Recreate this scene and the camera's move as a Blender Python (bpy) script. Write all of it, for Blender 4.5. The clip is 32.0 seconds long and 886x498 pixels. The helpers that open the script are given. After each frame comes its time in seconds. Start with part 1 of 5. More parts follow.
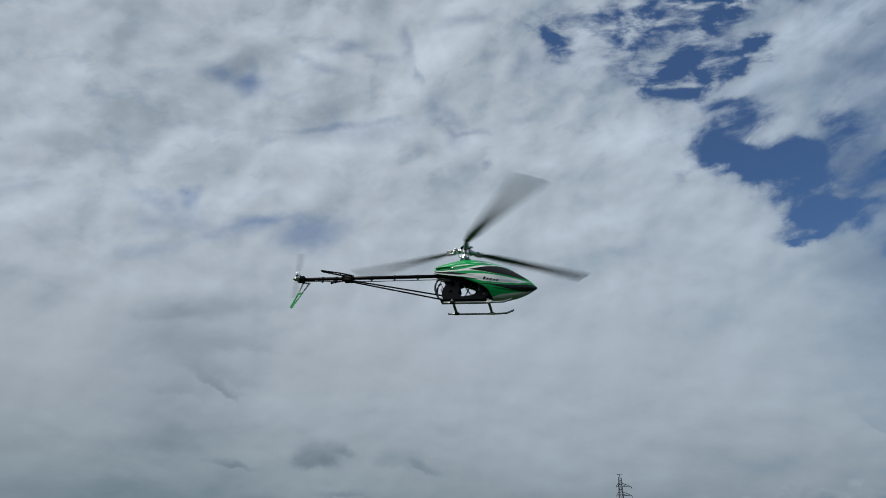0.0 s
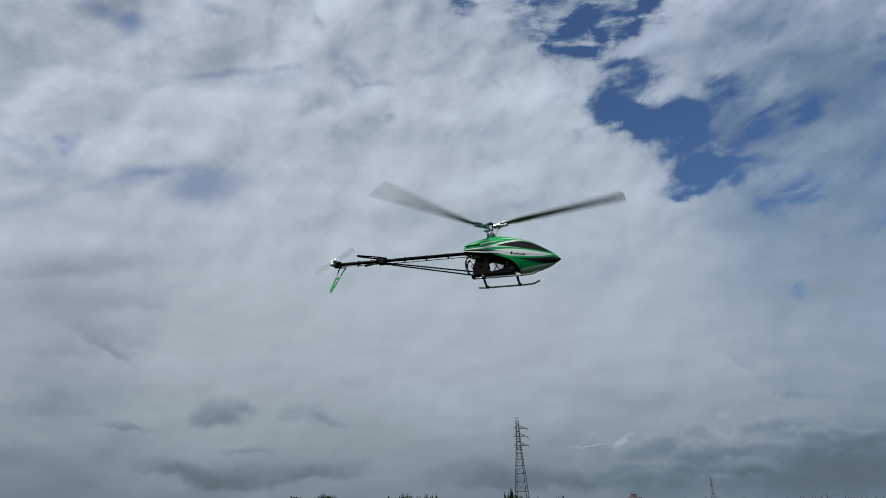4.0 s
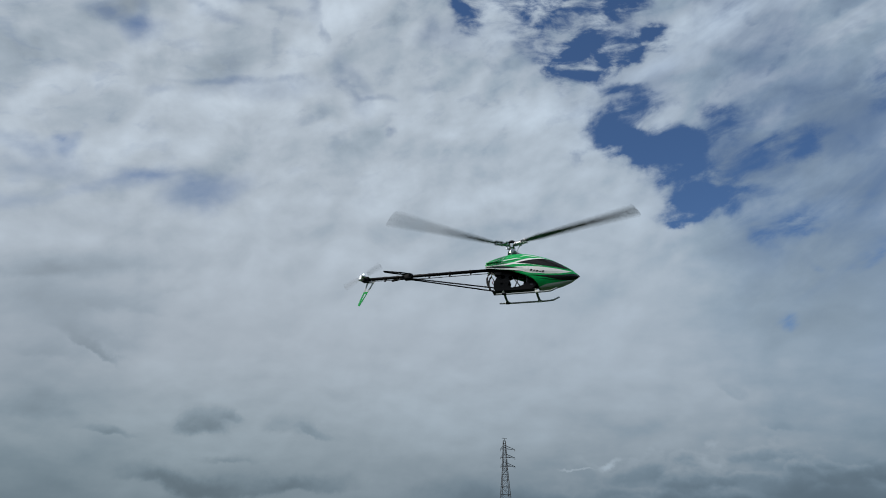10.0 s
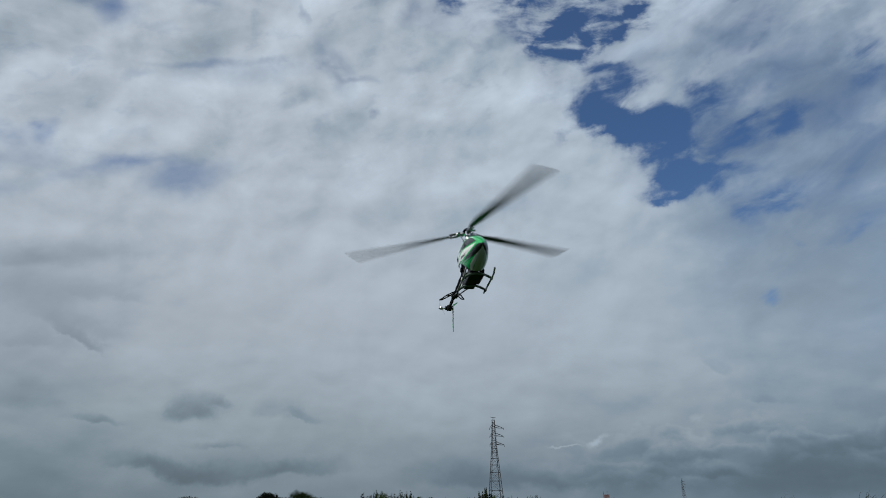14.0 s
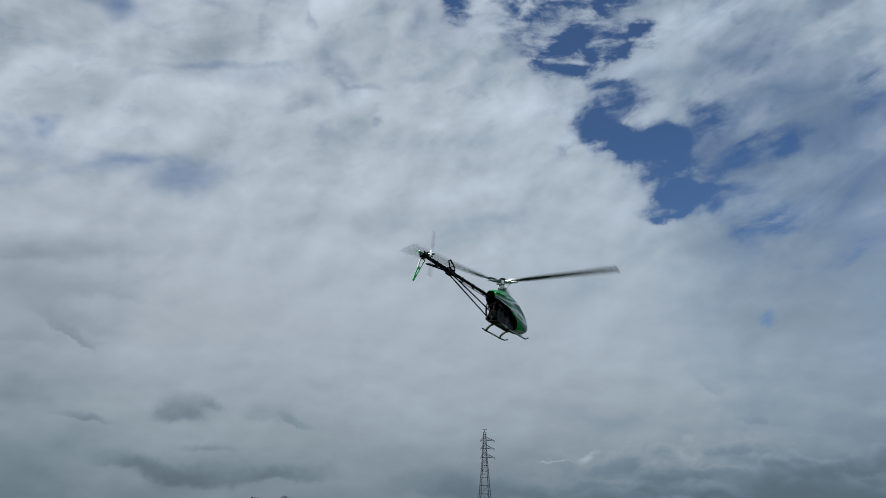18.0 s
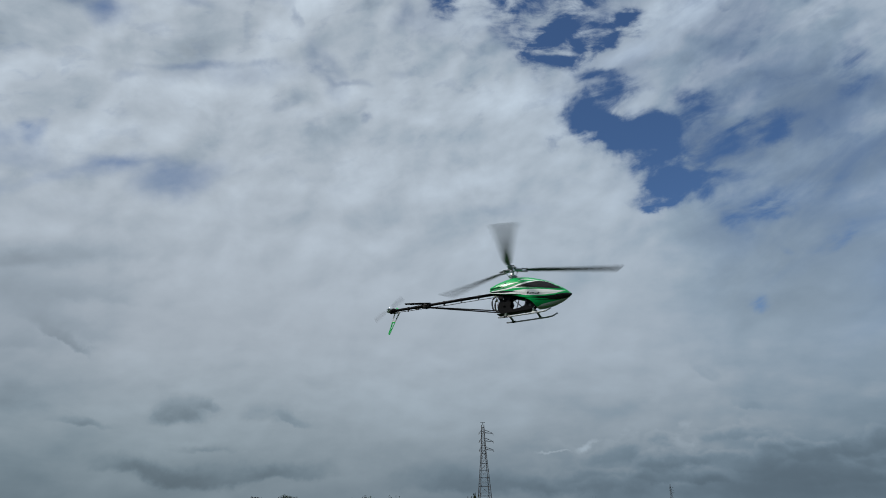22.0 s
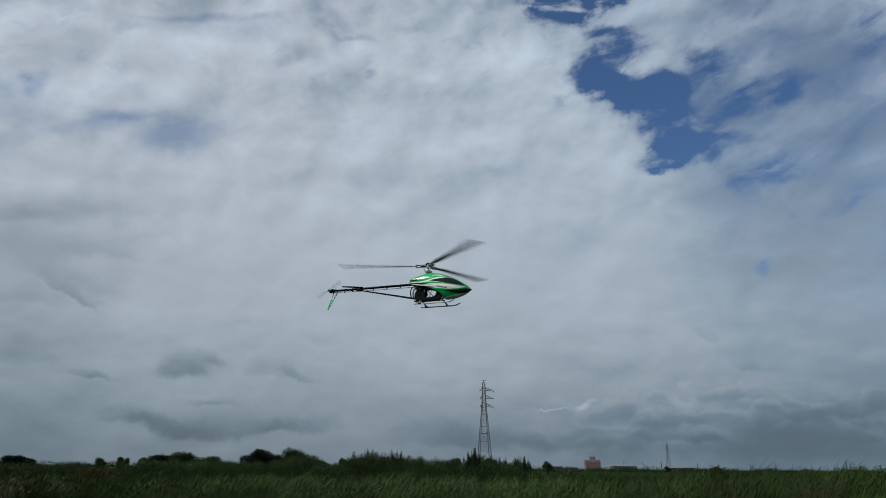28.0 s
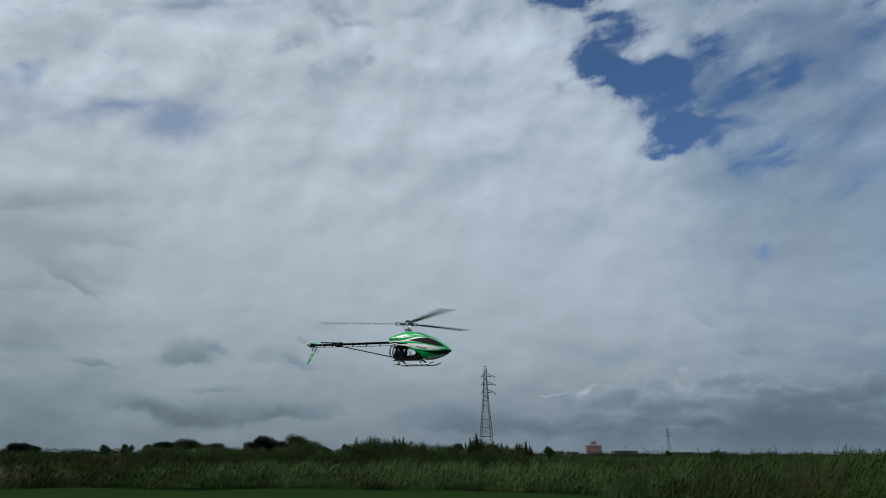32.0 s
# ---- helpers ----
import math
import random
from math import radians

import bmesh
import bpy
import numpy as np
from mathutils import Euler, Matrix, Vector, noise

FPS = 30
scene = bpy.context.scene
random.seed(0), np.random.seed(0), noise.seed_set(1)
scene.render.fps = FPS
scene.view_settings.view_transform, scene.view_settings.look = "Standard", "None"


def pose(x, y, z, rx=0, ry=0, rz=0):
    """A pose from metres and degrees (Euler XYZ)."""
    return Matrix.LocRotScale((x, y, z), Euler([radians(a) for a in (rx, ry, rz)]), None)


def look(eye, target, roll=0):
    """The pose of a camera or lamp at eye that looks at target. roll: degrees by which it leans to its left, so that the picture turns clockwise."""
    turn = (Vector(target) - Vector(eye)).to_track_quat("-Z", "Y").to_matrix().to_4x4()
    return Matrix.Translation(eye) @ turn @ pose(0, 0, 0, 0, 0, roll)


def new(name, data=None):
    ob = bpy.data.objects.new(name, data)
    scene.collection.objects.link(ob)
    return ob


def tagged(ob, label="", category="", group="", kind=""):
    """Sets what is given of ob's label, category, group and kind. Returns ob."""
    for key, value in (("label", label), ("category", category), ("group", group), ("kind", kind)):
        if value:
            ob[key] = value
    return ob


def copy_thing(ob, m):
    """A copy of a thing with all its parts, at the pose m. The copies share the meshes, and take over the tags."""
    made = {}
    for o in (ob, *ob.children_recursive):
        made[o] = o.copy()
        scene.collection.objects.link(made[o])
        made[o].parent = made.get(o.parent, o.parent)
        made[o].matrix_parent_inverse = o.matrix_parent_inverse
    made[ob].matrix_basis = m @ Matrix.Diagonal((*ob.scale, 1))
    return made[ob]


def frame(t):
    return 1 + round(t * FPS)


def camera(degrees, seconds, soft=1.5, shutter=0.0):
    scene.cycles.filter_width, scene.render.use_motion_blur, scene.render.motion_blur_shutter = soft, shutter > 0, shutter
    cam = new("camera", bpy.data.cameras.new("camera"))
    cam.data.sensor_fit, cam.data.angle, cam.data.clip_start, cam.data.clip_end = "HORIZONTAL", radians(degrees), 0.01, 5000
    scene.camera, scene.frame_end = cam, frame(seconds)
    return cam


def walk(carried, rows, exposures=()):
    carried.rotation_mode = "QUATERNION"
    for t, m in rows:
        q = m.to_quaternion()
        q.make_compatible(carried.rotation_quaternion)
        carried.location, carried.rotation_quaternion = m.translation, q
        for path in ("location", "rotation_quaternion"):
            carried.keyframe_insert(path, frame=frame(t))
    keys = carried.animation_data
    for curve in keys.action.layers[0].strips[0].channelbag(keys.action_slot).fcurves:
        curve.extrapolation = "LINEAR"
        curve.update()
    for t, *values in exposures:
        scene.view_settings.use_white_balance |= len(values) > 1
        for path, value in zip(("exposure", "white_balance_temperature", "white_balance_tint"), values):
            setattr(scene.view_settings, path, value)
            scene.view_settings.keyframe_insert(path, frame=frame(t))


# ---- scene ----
CAM = camera(70.0, 32.0, soft=0.95, shutter=0.18)
walk(CAM, [
    (0, pose(0, 0, 1.6, 116.64, -2.48, 10.73)),
    (0.5, pose(0, 0, 1.6, 115.54, -3.83, 9.30)),
    (1, pose(0, 0, 1.6, 115.10, -3.76, 7.12)),
    (1.5, pose(0, 0, 1.6, 113.77, -5.39, 5.84)),
    (2, pose(0, 0, 1.6, 113.09, -4.90, 2.67)),
    (2.5, pose(0, 0, 1.6, 111.18, -0.25, 4.14)),
    (4.5, pose(0, 0, 1.6, 112.79, 1.26, 2.50)),
    (5, pose(0, 0, 1.6, 112.15, 0.95, 1.57)),
    (5.5, pose(0, 0, 1.6, 112.01, -0.47, 0.43)),
    (6, pose(0, 0, 1.6, 112.25, -1.17, 0.46)),
    (6.5, pose(0, 0, 1.6, 114.22, -1.57, 0.51)),
    (7, pose(0, 0, 1.6, 114.19, -2.59, -0.00)),
    (7.5, pose(0, 0, 1.6, 114.99, -2.83, 0.34)),
    (8, pose(0, 0, 1.6, 116.07, -2.42, 0.66)),
    (8.5, pose(0, 0, 1.6, 116.99, -2.96, 0.85)),
    (9, pose(0, 0, 1.6, 115.91, -3.12, 0.06)),
    (9.5, pose(0, 0, 1.6, 114.74, -2.66, 0.14)),
    (10, pose(0, 0, 1.6, 114.00, -0.93, 1.42)),
    (10.5, pose(0, 0, 1.6, 112.73, 0.29, 1.45)),
    (11, pose(0, 0, 1.6, 111.58, 0.48, 0.89)),
    (11.5, pose(0, 0, 1.6, 111.08, 1.16, 0.50)),
    (12, pose(0, 0, 1.6, 111.83, 1.33, 0.69)),
    (12.5, pose(0, 0, 1.6, 112.04, 1.10, 0.82)),
    (13, pose(0, 0, 1.6, 112.00, 1.04, 0.74)),
    (13.5, pose(0, 0, 1.6, 111.95, 0.78, 0.69)),
    (14, pose(0, 0, 1.6, 112.36, 0.51, 0.67)),
    (14.5, pose(0, 0, 1.6, 112.58, 0.25, 0.49)),
    (16.5, pose(0, 0, 1.6, 113.22, -0.85, -0.05)),
    (17, pose(0, 0, 1.6, 113.26, -0.93, -0.13)),
    (17.5, pose(0, 0, 1.6, 113.33, -1.20, -0.25)),
    (18, pose(0, 0, 1.6, 113.26, -1.36, -0.33)),
    (18.5, pose(0, 0, 1.6, 113.25, -1.43, -0.64)),
    (19, pose(0, 0, 1.6, 113.31, -1.50, -0.88)),
    (19.5, pose(0, 0, 1.6, 113.32, -1.72, -1.06)),
    (20, pose(0, 0, 1.6, 113.34, -1.73, -1.67)),
    (20.5, pose(0, 0, 1.6, 113.32, -1.69, -1.53)),
    (21, pose(0, 0, 1.6, 113.04, -2.43, -2.15)),
    (21.5, pose(0, 0, 1.6, 112.84, -0.78, -1.16)),
    (22, pose(0, 0, 1.6, 112.76, 0.37, -0.27)),
    (22.5, pose(0, 0, 1.6, 112.51, 0.65, 0.02)),
    (23, pose(0, 0, 1.6, 112.35, 0.79, -0.12)),
    (23.5, pose(0, 0, 1.6, 112.39, 1.00, -0.00)),
    (24, pose(0, 0, 1.6, 112.40, 1.24, 0.16)),
    (24.5, pose(0, 0, 1.6, 112.50, 0.62, 0.09)),
    (26.5, pose(0, 0, 1.6, 111.57, -0.36, -0.40)),
    (27, pose(0, 0, 1.6, 111.21, -0.33, -0.56)),
    (27.5, pose(0, 0, 1.6, 110.58, -0.30, -0.40)),
    (28, pose(0, 0, 1.6, 109.10, -0.41, -0.23)),
    (28.5, pose(0, 0, 1.6, 108.74, -0.36, -0.06)),
    (29, pose(0, 0, 1.6, 108.78, -0.44, 0.08)),
    (29.5, pose(0, 0, 1.6, 108.65, -0.40, 0.19)),
    (30, pose(0, 0, 1.6, 108.57, -0.43, 0.08)),
    (30.5, pose(0, 0, 1.6, 108.55, -0.50, -0.13)),
    (31, pose(0, 0, 1.6, 108.70, -0.50, -0.22)),
    (31.5, pose(0, 0, 1.6, 108.73, -0.29, -0.22)),
    (32, pose(0, 0, 1.6, 107.91, -0.14, -0.05)),
], exposures=[(0.0, -0.14), (2.0, -0.17), (5.0, -0.04), (13.0, -0.07), (24.0, -0.09), (29.0, -0.09), (32.0, -0.04)])

# world: blue sky behind a broken cloud deck, and a veiled sun high on one side
SUN_WAY = Vector((-0.88, -0.34, 1.0)).normalized()
# patches of the cloud deck: centre (across, up), half axes, turn in degrees, amount
# clear gaps
HIGH_GAPS = [
    (0.333, 1.049, 0.111, 0.067, 60, 1.50),
    (0.319, 1.176, 0.095, 0.084, 54, 1.10),
    (0.460, 1.101, 0.084, 0.045, -52, 1.15),
    (0.266, 0.869, 0.088, 0.062, 26, 1.50),
    (0.376, 0.907, 0.068, 0.030, 25, 1.25),
    (0.182, 0.931, 0.113, 0.087, -76, 0.76),
    (-0.000, 0.994, 0.072, 0.035, -56, 0.75),
    (-0.052, 1.070, 0.056, 0.037, 3, 0.50),
    (0.089, 1.028, 0.111, 0.084, 87, 0.52),
    (0.216, 1.068, 0.086, 0.060, 83, 0.62),
]
LOW_GAPS = [
    (0.288, 0.780, 0.045, 0.019, 11, 1.10),
    (0.295, 0.700, 0.059, 0.051, 26, 1.60),
    (0.363, 0.760, 0.044, 0.042, -34, 1.25),
    (0.327, 0.643, 0.052, 0.045, 85, 1.40),
    (0.386, 0.618, 0.086, 0.061, -57, 1.75),
    (0.467, 0.671, 0.100, 0.041, 17, 0.85),
    (0.443, 0.543, 0.068, 0.037, 19, 1.50),
    (0.412, 0.572, 0.044, 0.037, 43, 0.70),
    (0.547, 0.629, 0.099, 0.029, 24, 0.85),
    (0.631, 0.668, 0.067, 0.022, 28, 0.65),
    (0.505, 0.731, 0.062, 0.023, 11, 0.70),
    (0.810, 0.798, 0.075, 0.030, 62, 0.60),
    (0.217, 0.639, 0.027, 0.013, 28, 0.45),
    (0.531, 0.561, 0.077, 0.032, 22, 0.40),
    (0.385, 0.508, 0.034, 0.014, 5, 0.65),
]
SMALL_GAPS = [
    (0.572, 0.499, 0.060, 0.024, 22, 0.92),
    (0.525, 0.462, 0.032, 0.018, -48, 0.60),
    (0.495, 0.509, 0.040, 0.022, 8, 0.40),
    (0.529, 0.324, 0.024, 0.018, 31, 0.85),
    (0.701, 0.440, 0.052, 0.014, 24, 0.55),
    (0.600, 0.409, 0.017, 0.009, -18, 0.30),
    (-0.764, 0.667, 0.027, 0.017, -7, 0.50),
    (0.682, 0.525, 0.069, 0.039, 32, 0.30),
]
# small clouds inside the gaps
PUFFS = [
    (0.449, 0.582, 0.035, 0.018, -20, 1.00),
    (0.386, 0.718, 0.065, 0.021, 4, 0.25),
    (0.519, 0.681, 0.056, 0.017, 16, 0.45),
    (0.330, 0.830, 0.099, 0.023, 27, 0.50),
]
# blue-grey creases between the puffs
CREASES = [
    (-0.823, 0.657, 0.083, 0.019, -15, 0.27),
    (-0.599, 0.593, 0.062, 0.016, 6, 0.34),
    (-0.670, 0.565, 0.071, 0.014, 12, 0.23),
    (-0.486, 0.563, 0.065, 0.032, -12, 0.19),
    (-0.548, 0.580, 0.062, 0.012, 9, 0.14),
    (-0.822, 0.545, 0.062, 0.017, 2, 0.20),
    (-0.716, 0.972, 0.088, 0.019, -30, 0.29),
    (-0.782, 1.001, 0.042, 0.014, -24, 0.20),
    (-0.688, 1.003, 0.044, 0.014, -74, 0.23),
    (-0.499, 0.972, 0.056, 0.013, -17, 0.23),
    (-0.449, 1.029, 0.051, 0.020, 2, 0.30),
    (-0.315, 1.013, 0.050, 0.019, -75, 0.34),
    (-0.365, 0.988, 0.039, 0.013, -24, 0.23),
    (-0.285, 0.926, 0.025, 0.006, -82, 0.29),
]
THIN_CREASES = [
    (-0.232, 0.807, 0.063, 0.014, -64, 0.26),
    (-0.171, 0.768, 0.035, 0.008, 3, 0.26),
    (-0.132, 0.681, 0.013, 0.009, -26, 0.34),
    (-0.507, 0.805, 0.060, 0.008, -2, 0.20),
    (-0.422, 0.809, 0.041, 0.009, 3, 0.22),
    (-0.353, 0.817, 0.016, 0.009, 1, 0.24),
    (-0.594, 0.786, 0.025, 0.010, 1, 0.22),
    (-0.551, 1.010, 0.043, 0.011, -33, 0.26),
    (-0.175, 1.073, 0.061, 0.017, 3, 0.27),
    (-0.069, 0.941, 0.040, 0.017, 80, 0.26),
    (-0.071, 0.794, 0.020, 0.011, 3, 0.17),
    (0.127, 0.495, 0.060, 0.013, 3, 0.12),
]
# dark flat bases near the horizon
BASES_LEFT = [
    (-0.401, 0.139, 0.041, 0.021, 3, 0.46),
    (-0.365, 0.160, 0.013, 0.009, -6, 0.19),
    (-0.262, 0.143, 0.041, 0.016, 5, 0.19),
    (-0.226, 0.134, 0.031, 0.007, -17, 0.23),
    (-0.542, 0.131, 0.042, 0.007, -9, 0.21),
    (-0.677, 0.160, 0.063, 0.022, -1, 0.15),
    (-0.597, 0.260, 0.040, 0.009, -26, 0.25),
    (-0.473, 0.064, 0.053, 0.013, -8, 0.25),
    (-0.410, 0.050, 0.053, 0.013, -8, 0.30),
    (-0.341, 0.046, 0.060, 0.015, 3, 0.38),
    (-0.264, 0.055, 0.043, 0.012, 8, 0.23),
    (-0.208, 0.058, 0.052, 0.010, 0, 0.19),
    (-0.360, 0.093, 0.044, 0.006, -3, 0.15),
]
BASES_RIGHT = [
    (-0.001, 0.042, 0.052, 0.017, 3, 0.16),
    (0.089, 0.035, 0.094, 0.015, -2, 0.22),
    (0.192, 0.038, 0.077, 0.012, 1, 0.18),
    (0.371, 0.069, 0.040, 0.011, 4, 0.23),
    (0.360, 0.044, 0.060, 0.009, 1, 0.25),
    (0.521, 0.053, 0.052, 0.013, 4, 0.23),
    (0.648, 0.088, 0.062, 0.011, 4, 0.27),
    (0.459, 0.109, 0.053, 0.009, 1, 0.12),
    (0.493, 0.152, 0.029, 0.009, -9, 0.15),
    (0.418, 0.205, 0.021, 0.009, -20, 0.12),
    (0.290, 0.078, 0.053, 0.015, 10, 0.10),
    (0.595, 0.043, 0.069, 0.010, 1, 0.14),
]
# sunlit crowns low down
LIT = [
    (0.223, 0.089, 0.020, 0.006, 15, 0.40),
    (0.173, 0.084, 0.021, 0.002, -2, 0.30),
    (0.382, 0.129, 0.013, 0.008, 22, 0.16),
    (0.415, 0.095, 0.021, 0.008, 2, 0.10),
    (0.509, 0.087, 0.026, 0.008, 6, 0.13),
    (0.552, 0.069, 0.021, 0.007, 11, 0.08),
    (0.658, 0.061, 0.014, 0.011, 47, 0.10),
    (-0.083, 0.058, 0.029, 0.012, 0, 0.06),
    (0.038, 0.085, 0.026, 0.007, 0, 0.06),
    (-0.387, 0.103, 0.061, 0.007, 5, 0.05),
    (-0.275, 0.082, 0.052, 0.009, 0, 0.05),
]
# bright bands and edges
BANDS = [
    (0.464, 0.924, 0.235, 0.045, 34, 0.16),
    (0.682, 1.060, 0.296, 0.053, 37, 0.20),
    (0.363, 0.824, 0.098, 0.021, 25, 0.14),
    (0.618, 0.831, 0.235, 0.031, 35, 0.08),
    (0.318, 0.538, 0.105, 0.072, -35, 0.10),
    (0.192, 0.663, 0.118, 0.084, 83, 0.06),
    (0.285, 0.649, 0.042, 0.015, 4, 0.10),
    (-0.030, 0.150, 0.200, 0.060, 0, 0.09),
]
# grey undersides higher up
GREYS = [
    (-0.616, 0.409, 0.164, 0.026, 0, 0.11),
    (-0.696, 0.332, 0.095, 0.036, -2, 0.07),
    (-0.555, 0.335, 0.062, 0.016, -11, 0.12),
    (-0.622, 0.288, 0.074, 0.019, -15, 0.13),
    (-0.507, 0.358, 0.041, 0.010, 11, 0.08),
    (-0.721, 0.401, 0.077, 0.015, -0, 0.08),
    (-0.670, 0.254, 0.057, 0.013, -10, 0.08),
]
# thin veils, then wide grey cloud with lens edge darkening painted in
VEILS = [
    (0.755, 0.589, 0.203, 0.288, 3, 0.24),
    (-0.015, 0.932, 0.052, 0.052, 3, 0.30),
    (-0.585, 0.590, 0.060, 0.014, 3, 0.30),
    (-0.466, 0.560, 0.084, 0.033, 15, 0.34),
    (-0.773, 0.609, 0.076, 0.030, -14, 0.28),
    (-0.208, 0.794, 0.020, 0.079, 22, 0.22),
    (0.135, 0.911, 0.104, 0.085, 3, 0.22),
    (0.642, 0.296, 0.210, 0.131, 2, 0.05),
    (-0.405, 0.797, 0.131, 0.027, 3, 0.20),
    (0.497, 0.612, 0.148, 0.145, -21, 0.25),
    (-0.748, 0.654, 0.024, 0.023, 3, 0.45),
    (-0.664, 0.948, 0.052, 0.026, -9, 0.40),
    (0.313, 0.836, 0.136, 0.185, 3, 0.30),
    (0.573, 0.867, 0.098, 0.214, -8, 0.35),
]
# low grey cloud; side and corner patches are lens falloff painted into the sky
GREY_AND_FALLOFF = [
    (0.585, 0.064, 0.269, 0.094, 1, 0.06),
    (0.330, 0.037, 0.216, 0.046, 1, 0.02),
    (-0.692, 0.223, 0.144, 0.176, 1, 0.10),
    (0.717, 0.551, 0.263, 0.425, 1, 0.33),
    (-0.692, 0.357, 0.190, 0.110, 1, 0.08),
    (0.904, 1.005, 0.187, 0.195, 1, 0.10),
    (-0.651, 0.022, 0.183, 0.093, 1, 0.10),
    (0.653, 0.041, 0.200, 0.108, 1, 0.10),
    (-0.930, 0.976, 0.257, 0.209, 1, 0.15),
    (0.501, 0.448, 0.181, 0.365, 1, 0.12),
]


def build_world():
    world = bpy.data.worlds.new("sky")
    scene.world = world
    world.use_nodes = True
    nt = world.node_tree
    nt.nodes.clear()

    def node(kind, **kw):
        n = nt.nodes.new(kind)
        for k, v in kw.items():
            if k == "operation":
                n.operation = v
        return n

    def plug(src, dst):
        if isinstance(src, (int, float)):
            dst.default_value = src
        else:
            nt.links.new(src, dst)

    def m(op, a, b=0.0, c=0.0, clamp=False):
        n = node("ShaderNodeMath", operation=op)
        n.use_clamp = clamp
        for i, s in enumerate((a, b, c)):
            plug(s, n.inputs[i])
        return n.outputs[0]

    def smooth(x, lo, hi, a=0.0, b=1.0):
        n = node("ShaderNodeMapRange")
        n.interpolation_type = "SMOOTHSTEP"
        plug(x, n.inputs["Value"])
        plug(lo, n.inputs["From Min"])
        plug(hi, n.inputs["From Max"])
        plug(a, n.inputs["To Min"])
        plug(b, n.inputs["To Max"])
        return n.outputs["Result"]

    def fbm(vec, scale, detail=8.0, rough=0.55, dist=0.0):
        n = node("ShaderNodeTexNoise")
        nt.links.new(vec, n.inputs["Vector"])
        n.inputs["Scale"].default_value = scale
        n.inputs["Detail"].default_value = detail
        n.inputs["Roughness"].default_value = rough
        n.inputs["Distortion"].default_value = dist
        return n.outputs["Fac"], n.outputs["Color"]

    def combine(x, y, z):
        n = node("ShaderNodeCombineXYZ")
        for i, s in enumerate((x, y, z)):
            plug(s, n.inputs[i])
        return n.outputs[0]

    way = node("ShaderNodeTexCoord").outputs["Generated"]
    sep = node("ShaderNodeSeparateXYZ")
    nt.links.new(way, sep.inputs[0])
    x, y, z = sep.outputs
    ahead = m("MAXIMUM", y, 0.08)
    u, v = m("DIVIDE", x, ahead), m("DIVIDE", z, ahead)
    front = smooth(y, 0.1, 0.3)
    flat_place = combine(u, v, 1.0)
    # the dome laid out flat, without a seam ahead or on the sides
    spread = m("DIVIDE", 2.0, m("ADD", 1.0, m("MAXIMUM", y, -0.85)))
    plane = combine(m("MULTIPLY", x, spread), m("MULTIPLY", z, spread), 0.0)

    def laid(turned, sx, sy, shift=(0.0, 0.0)):
        """The plane turned and squeezed: the noise on it runs in streaks along the turned direction."""
        n = node("ShaderNodeMapping")
        n.vector_type = "POINT"
        n.inputs["Rotation"].default_value = (0, 0, radians(-turned))
        n.inputs["Location"].default_value = (shift[0], shift[1], 0)
        nt.links.new(plane, n.inputs["Vector"])
        sized = node("ShaderNodeVectorMath", operation="MULTIPLY")
        nt.links.new(n.outputs[0], sized.inputs[0])
        sized.inputs[1].default_value = (sx, sy, 1.0)
        return sized.outputs[0]

    def shaken(scale, detail, rough, across, up):
        """The place, shaken, so that the patches looked up there get uneven outlines."""
        shake = fbm(plane, scale, detail, rough)[1]
        sub = node("ShaderNodeVectorMath", operation="SUBTRACT")
        nt.links.new(shake, sub.inputs[0])
        sub.inputs[1].default_value = (0.5, 0.5, 0.5)
        mul = node("ShaderNodeVectorMath", operation="MULTIPLY")
        nt.links.new(sub.outputs[0], mul.inputs[0])
        mul.inputs[1].default_value = (across, up, 0.0)
        add = node("ShaderNodeVectorMath", operation="ADD")
        nt.links.new(flat_place, add.inputs[0])
        nt.links.new(mul.outputs[0], add.inputs[1])
        return add.outputs[0]

    def patches(rows, place, reach, based=False):
        total = 0.0
        for cu, cv, ru, rv, turned, amount in rows:
            c, s = math.cos(radians(turned)), math.sin(radians(turned))
            axes = []
            for ax, ay in ((c / ru, s / ru), (-s / rv, c / rv)):
                n = node("ShaderNodeVectorMath", operation="DOT_PRODUCT")
                nt.links.new(place, n.inputs[0])
                n.inputs[1].default_value = (ax, ay, -ax * cu - ay * cv)
                axes.append(n.outputs["Value"])
            along, off = axes
            if based:
                # a flat, sharper base and a soft top
                off = m("MAXIMUM", m("MULTIPLY", off, 0.70), m("MULTIPLY", off, -1.9))
            far = m("SQRT", m("MULTIPLY_ADD", along, along, m("MULTIPLY", off, off)))
            total = m("ADD", total, smooth(far, 0.0, reach, amount, 0.0))
        return m("MULTIPLY", total, front)

    ragged = shaken(12.0, 5.0, 0.56, 0.15, 0.13)
    lumpy = shaken(16.0, 6.0, 0.55, 0.08, 0.06)
    gentle = shaken(15.0, 7.0, 0.60, 0.11, 0.050)
    # fields of noise: wide masses, puffs, low rolls, mackerel ripples and streaks that rise to one side
    n_large = fbm(laid(25, 1.0, 1.4), 2.4, 3.0, 0.50, 0.3)[0]
    puffy = laid(15, 1.0, 1.25)
    n_puff = fbm(puffy, 7.5, 8.0, 0.50, 0.2)[0]
    lit = m("SUBTRACT", n_puff, fbm(laid(15, 1.0, 1.25, (-0.012, 0.026)), 7.5, 8.0, 0.50, 0.2)[0])
    n_heap = fbm(laid(14, 1.0, 1.7), 3.4, 6.0, 0.50, 0.3)[0]
    heaped = m("SUBTRACT", n_heap, fbm(laid(14, 1.0, 1.7, (-0.016, 0.045)), 3.4, 6.0, 0.50, 0.3)[0])
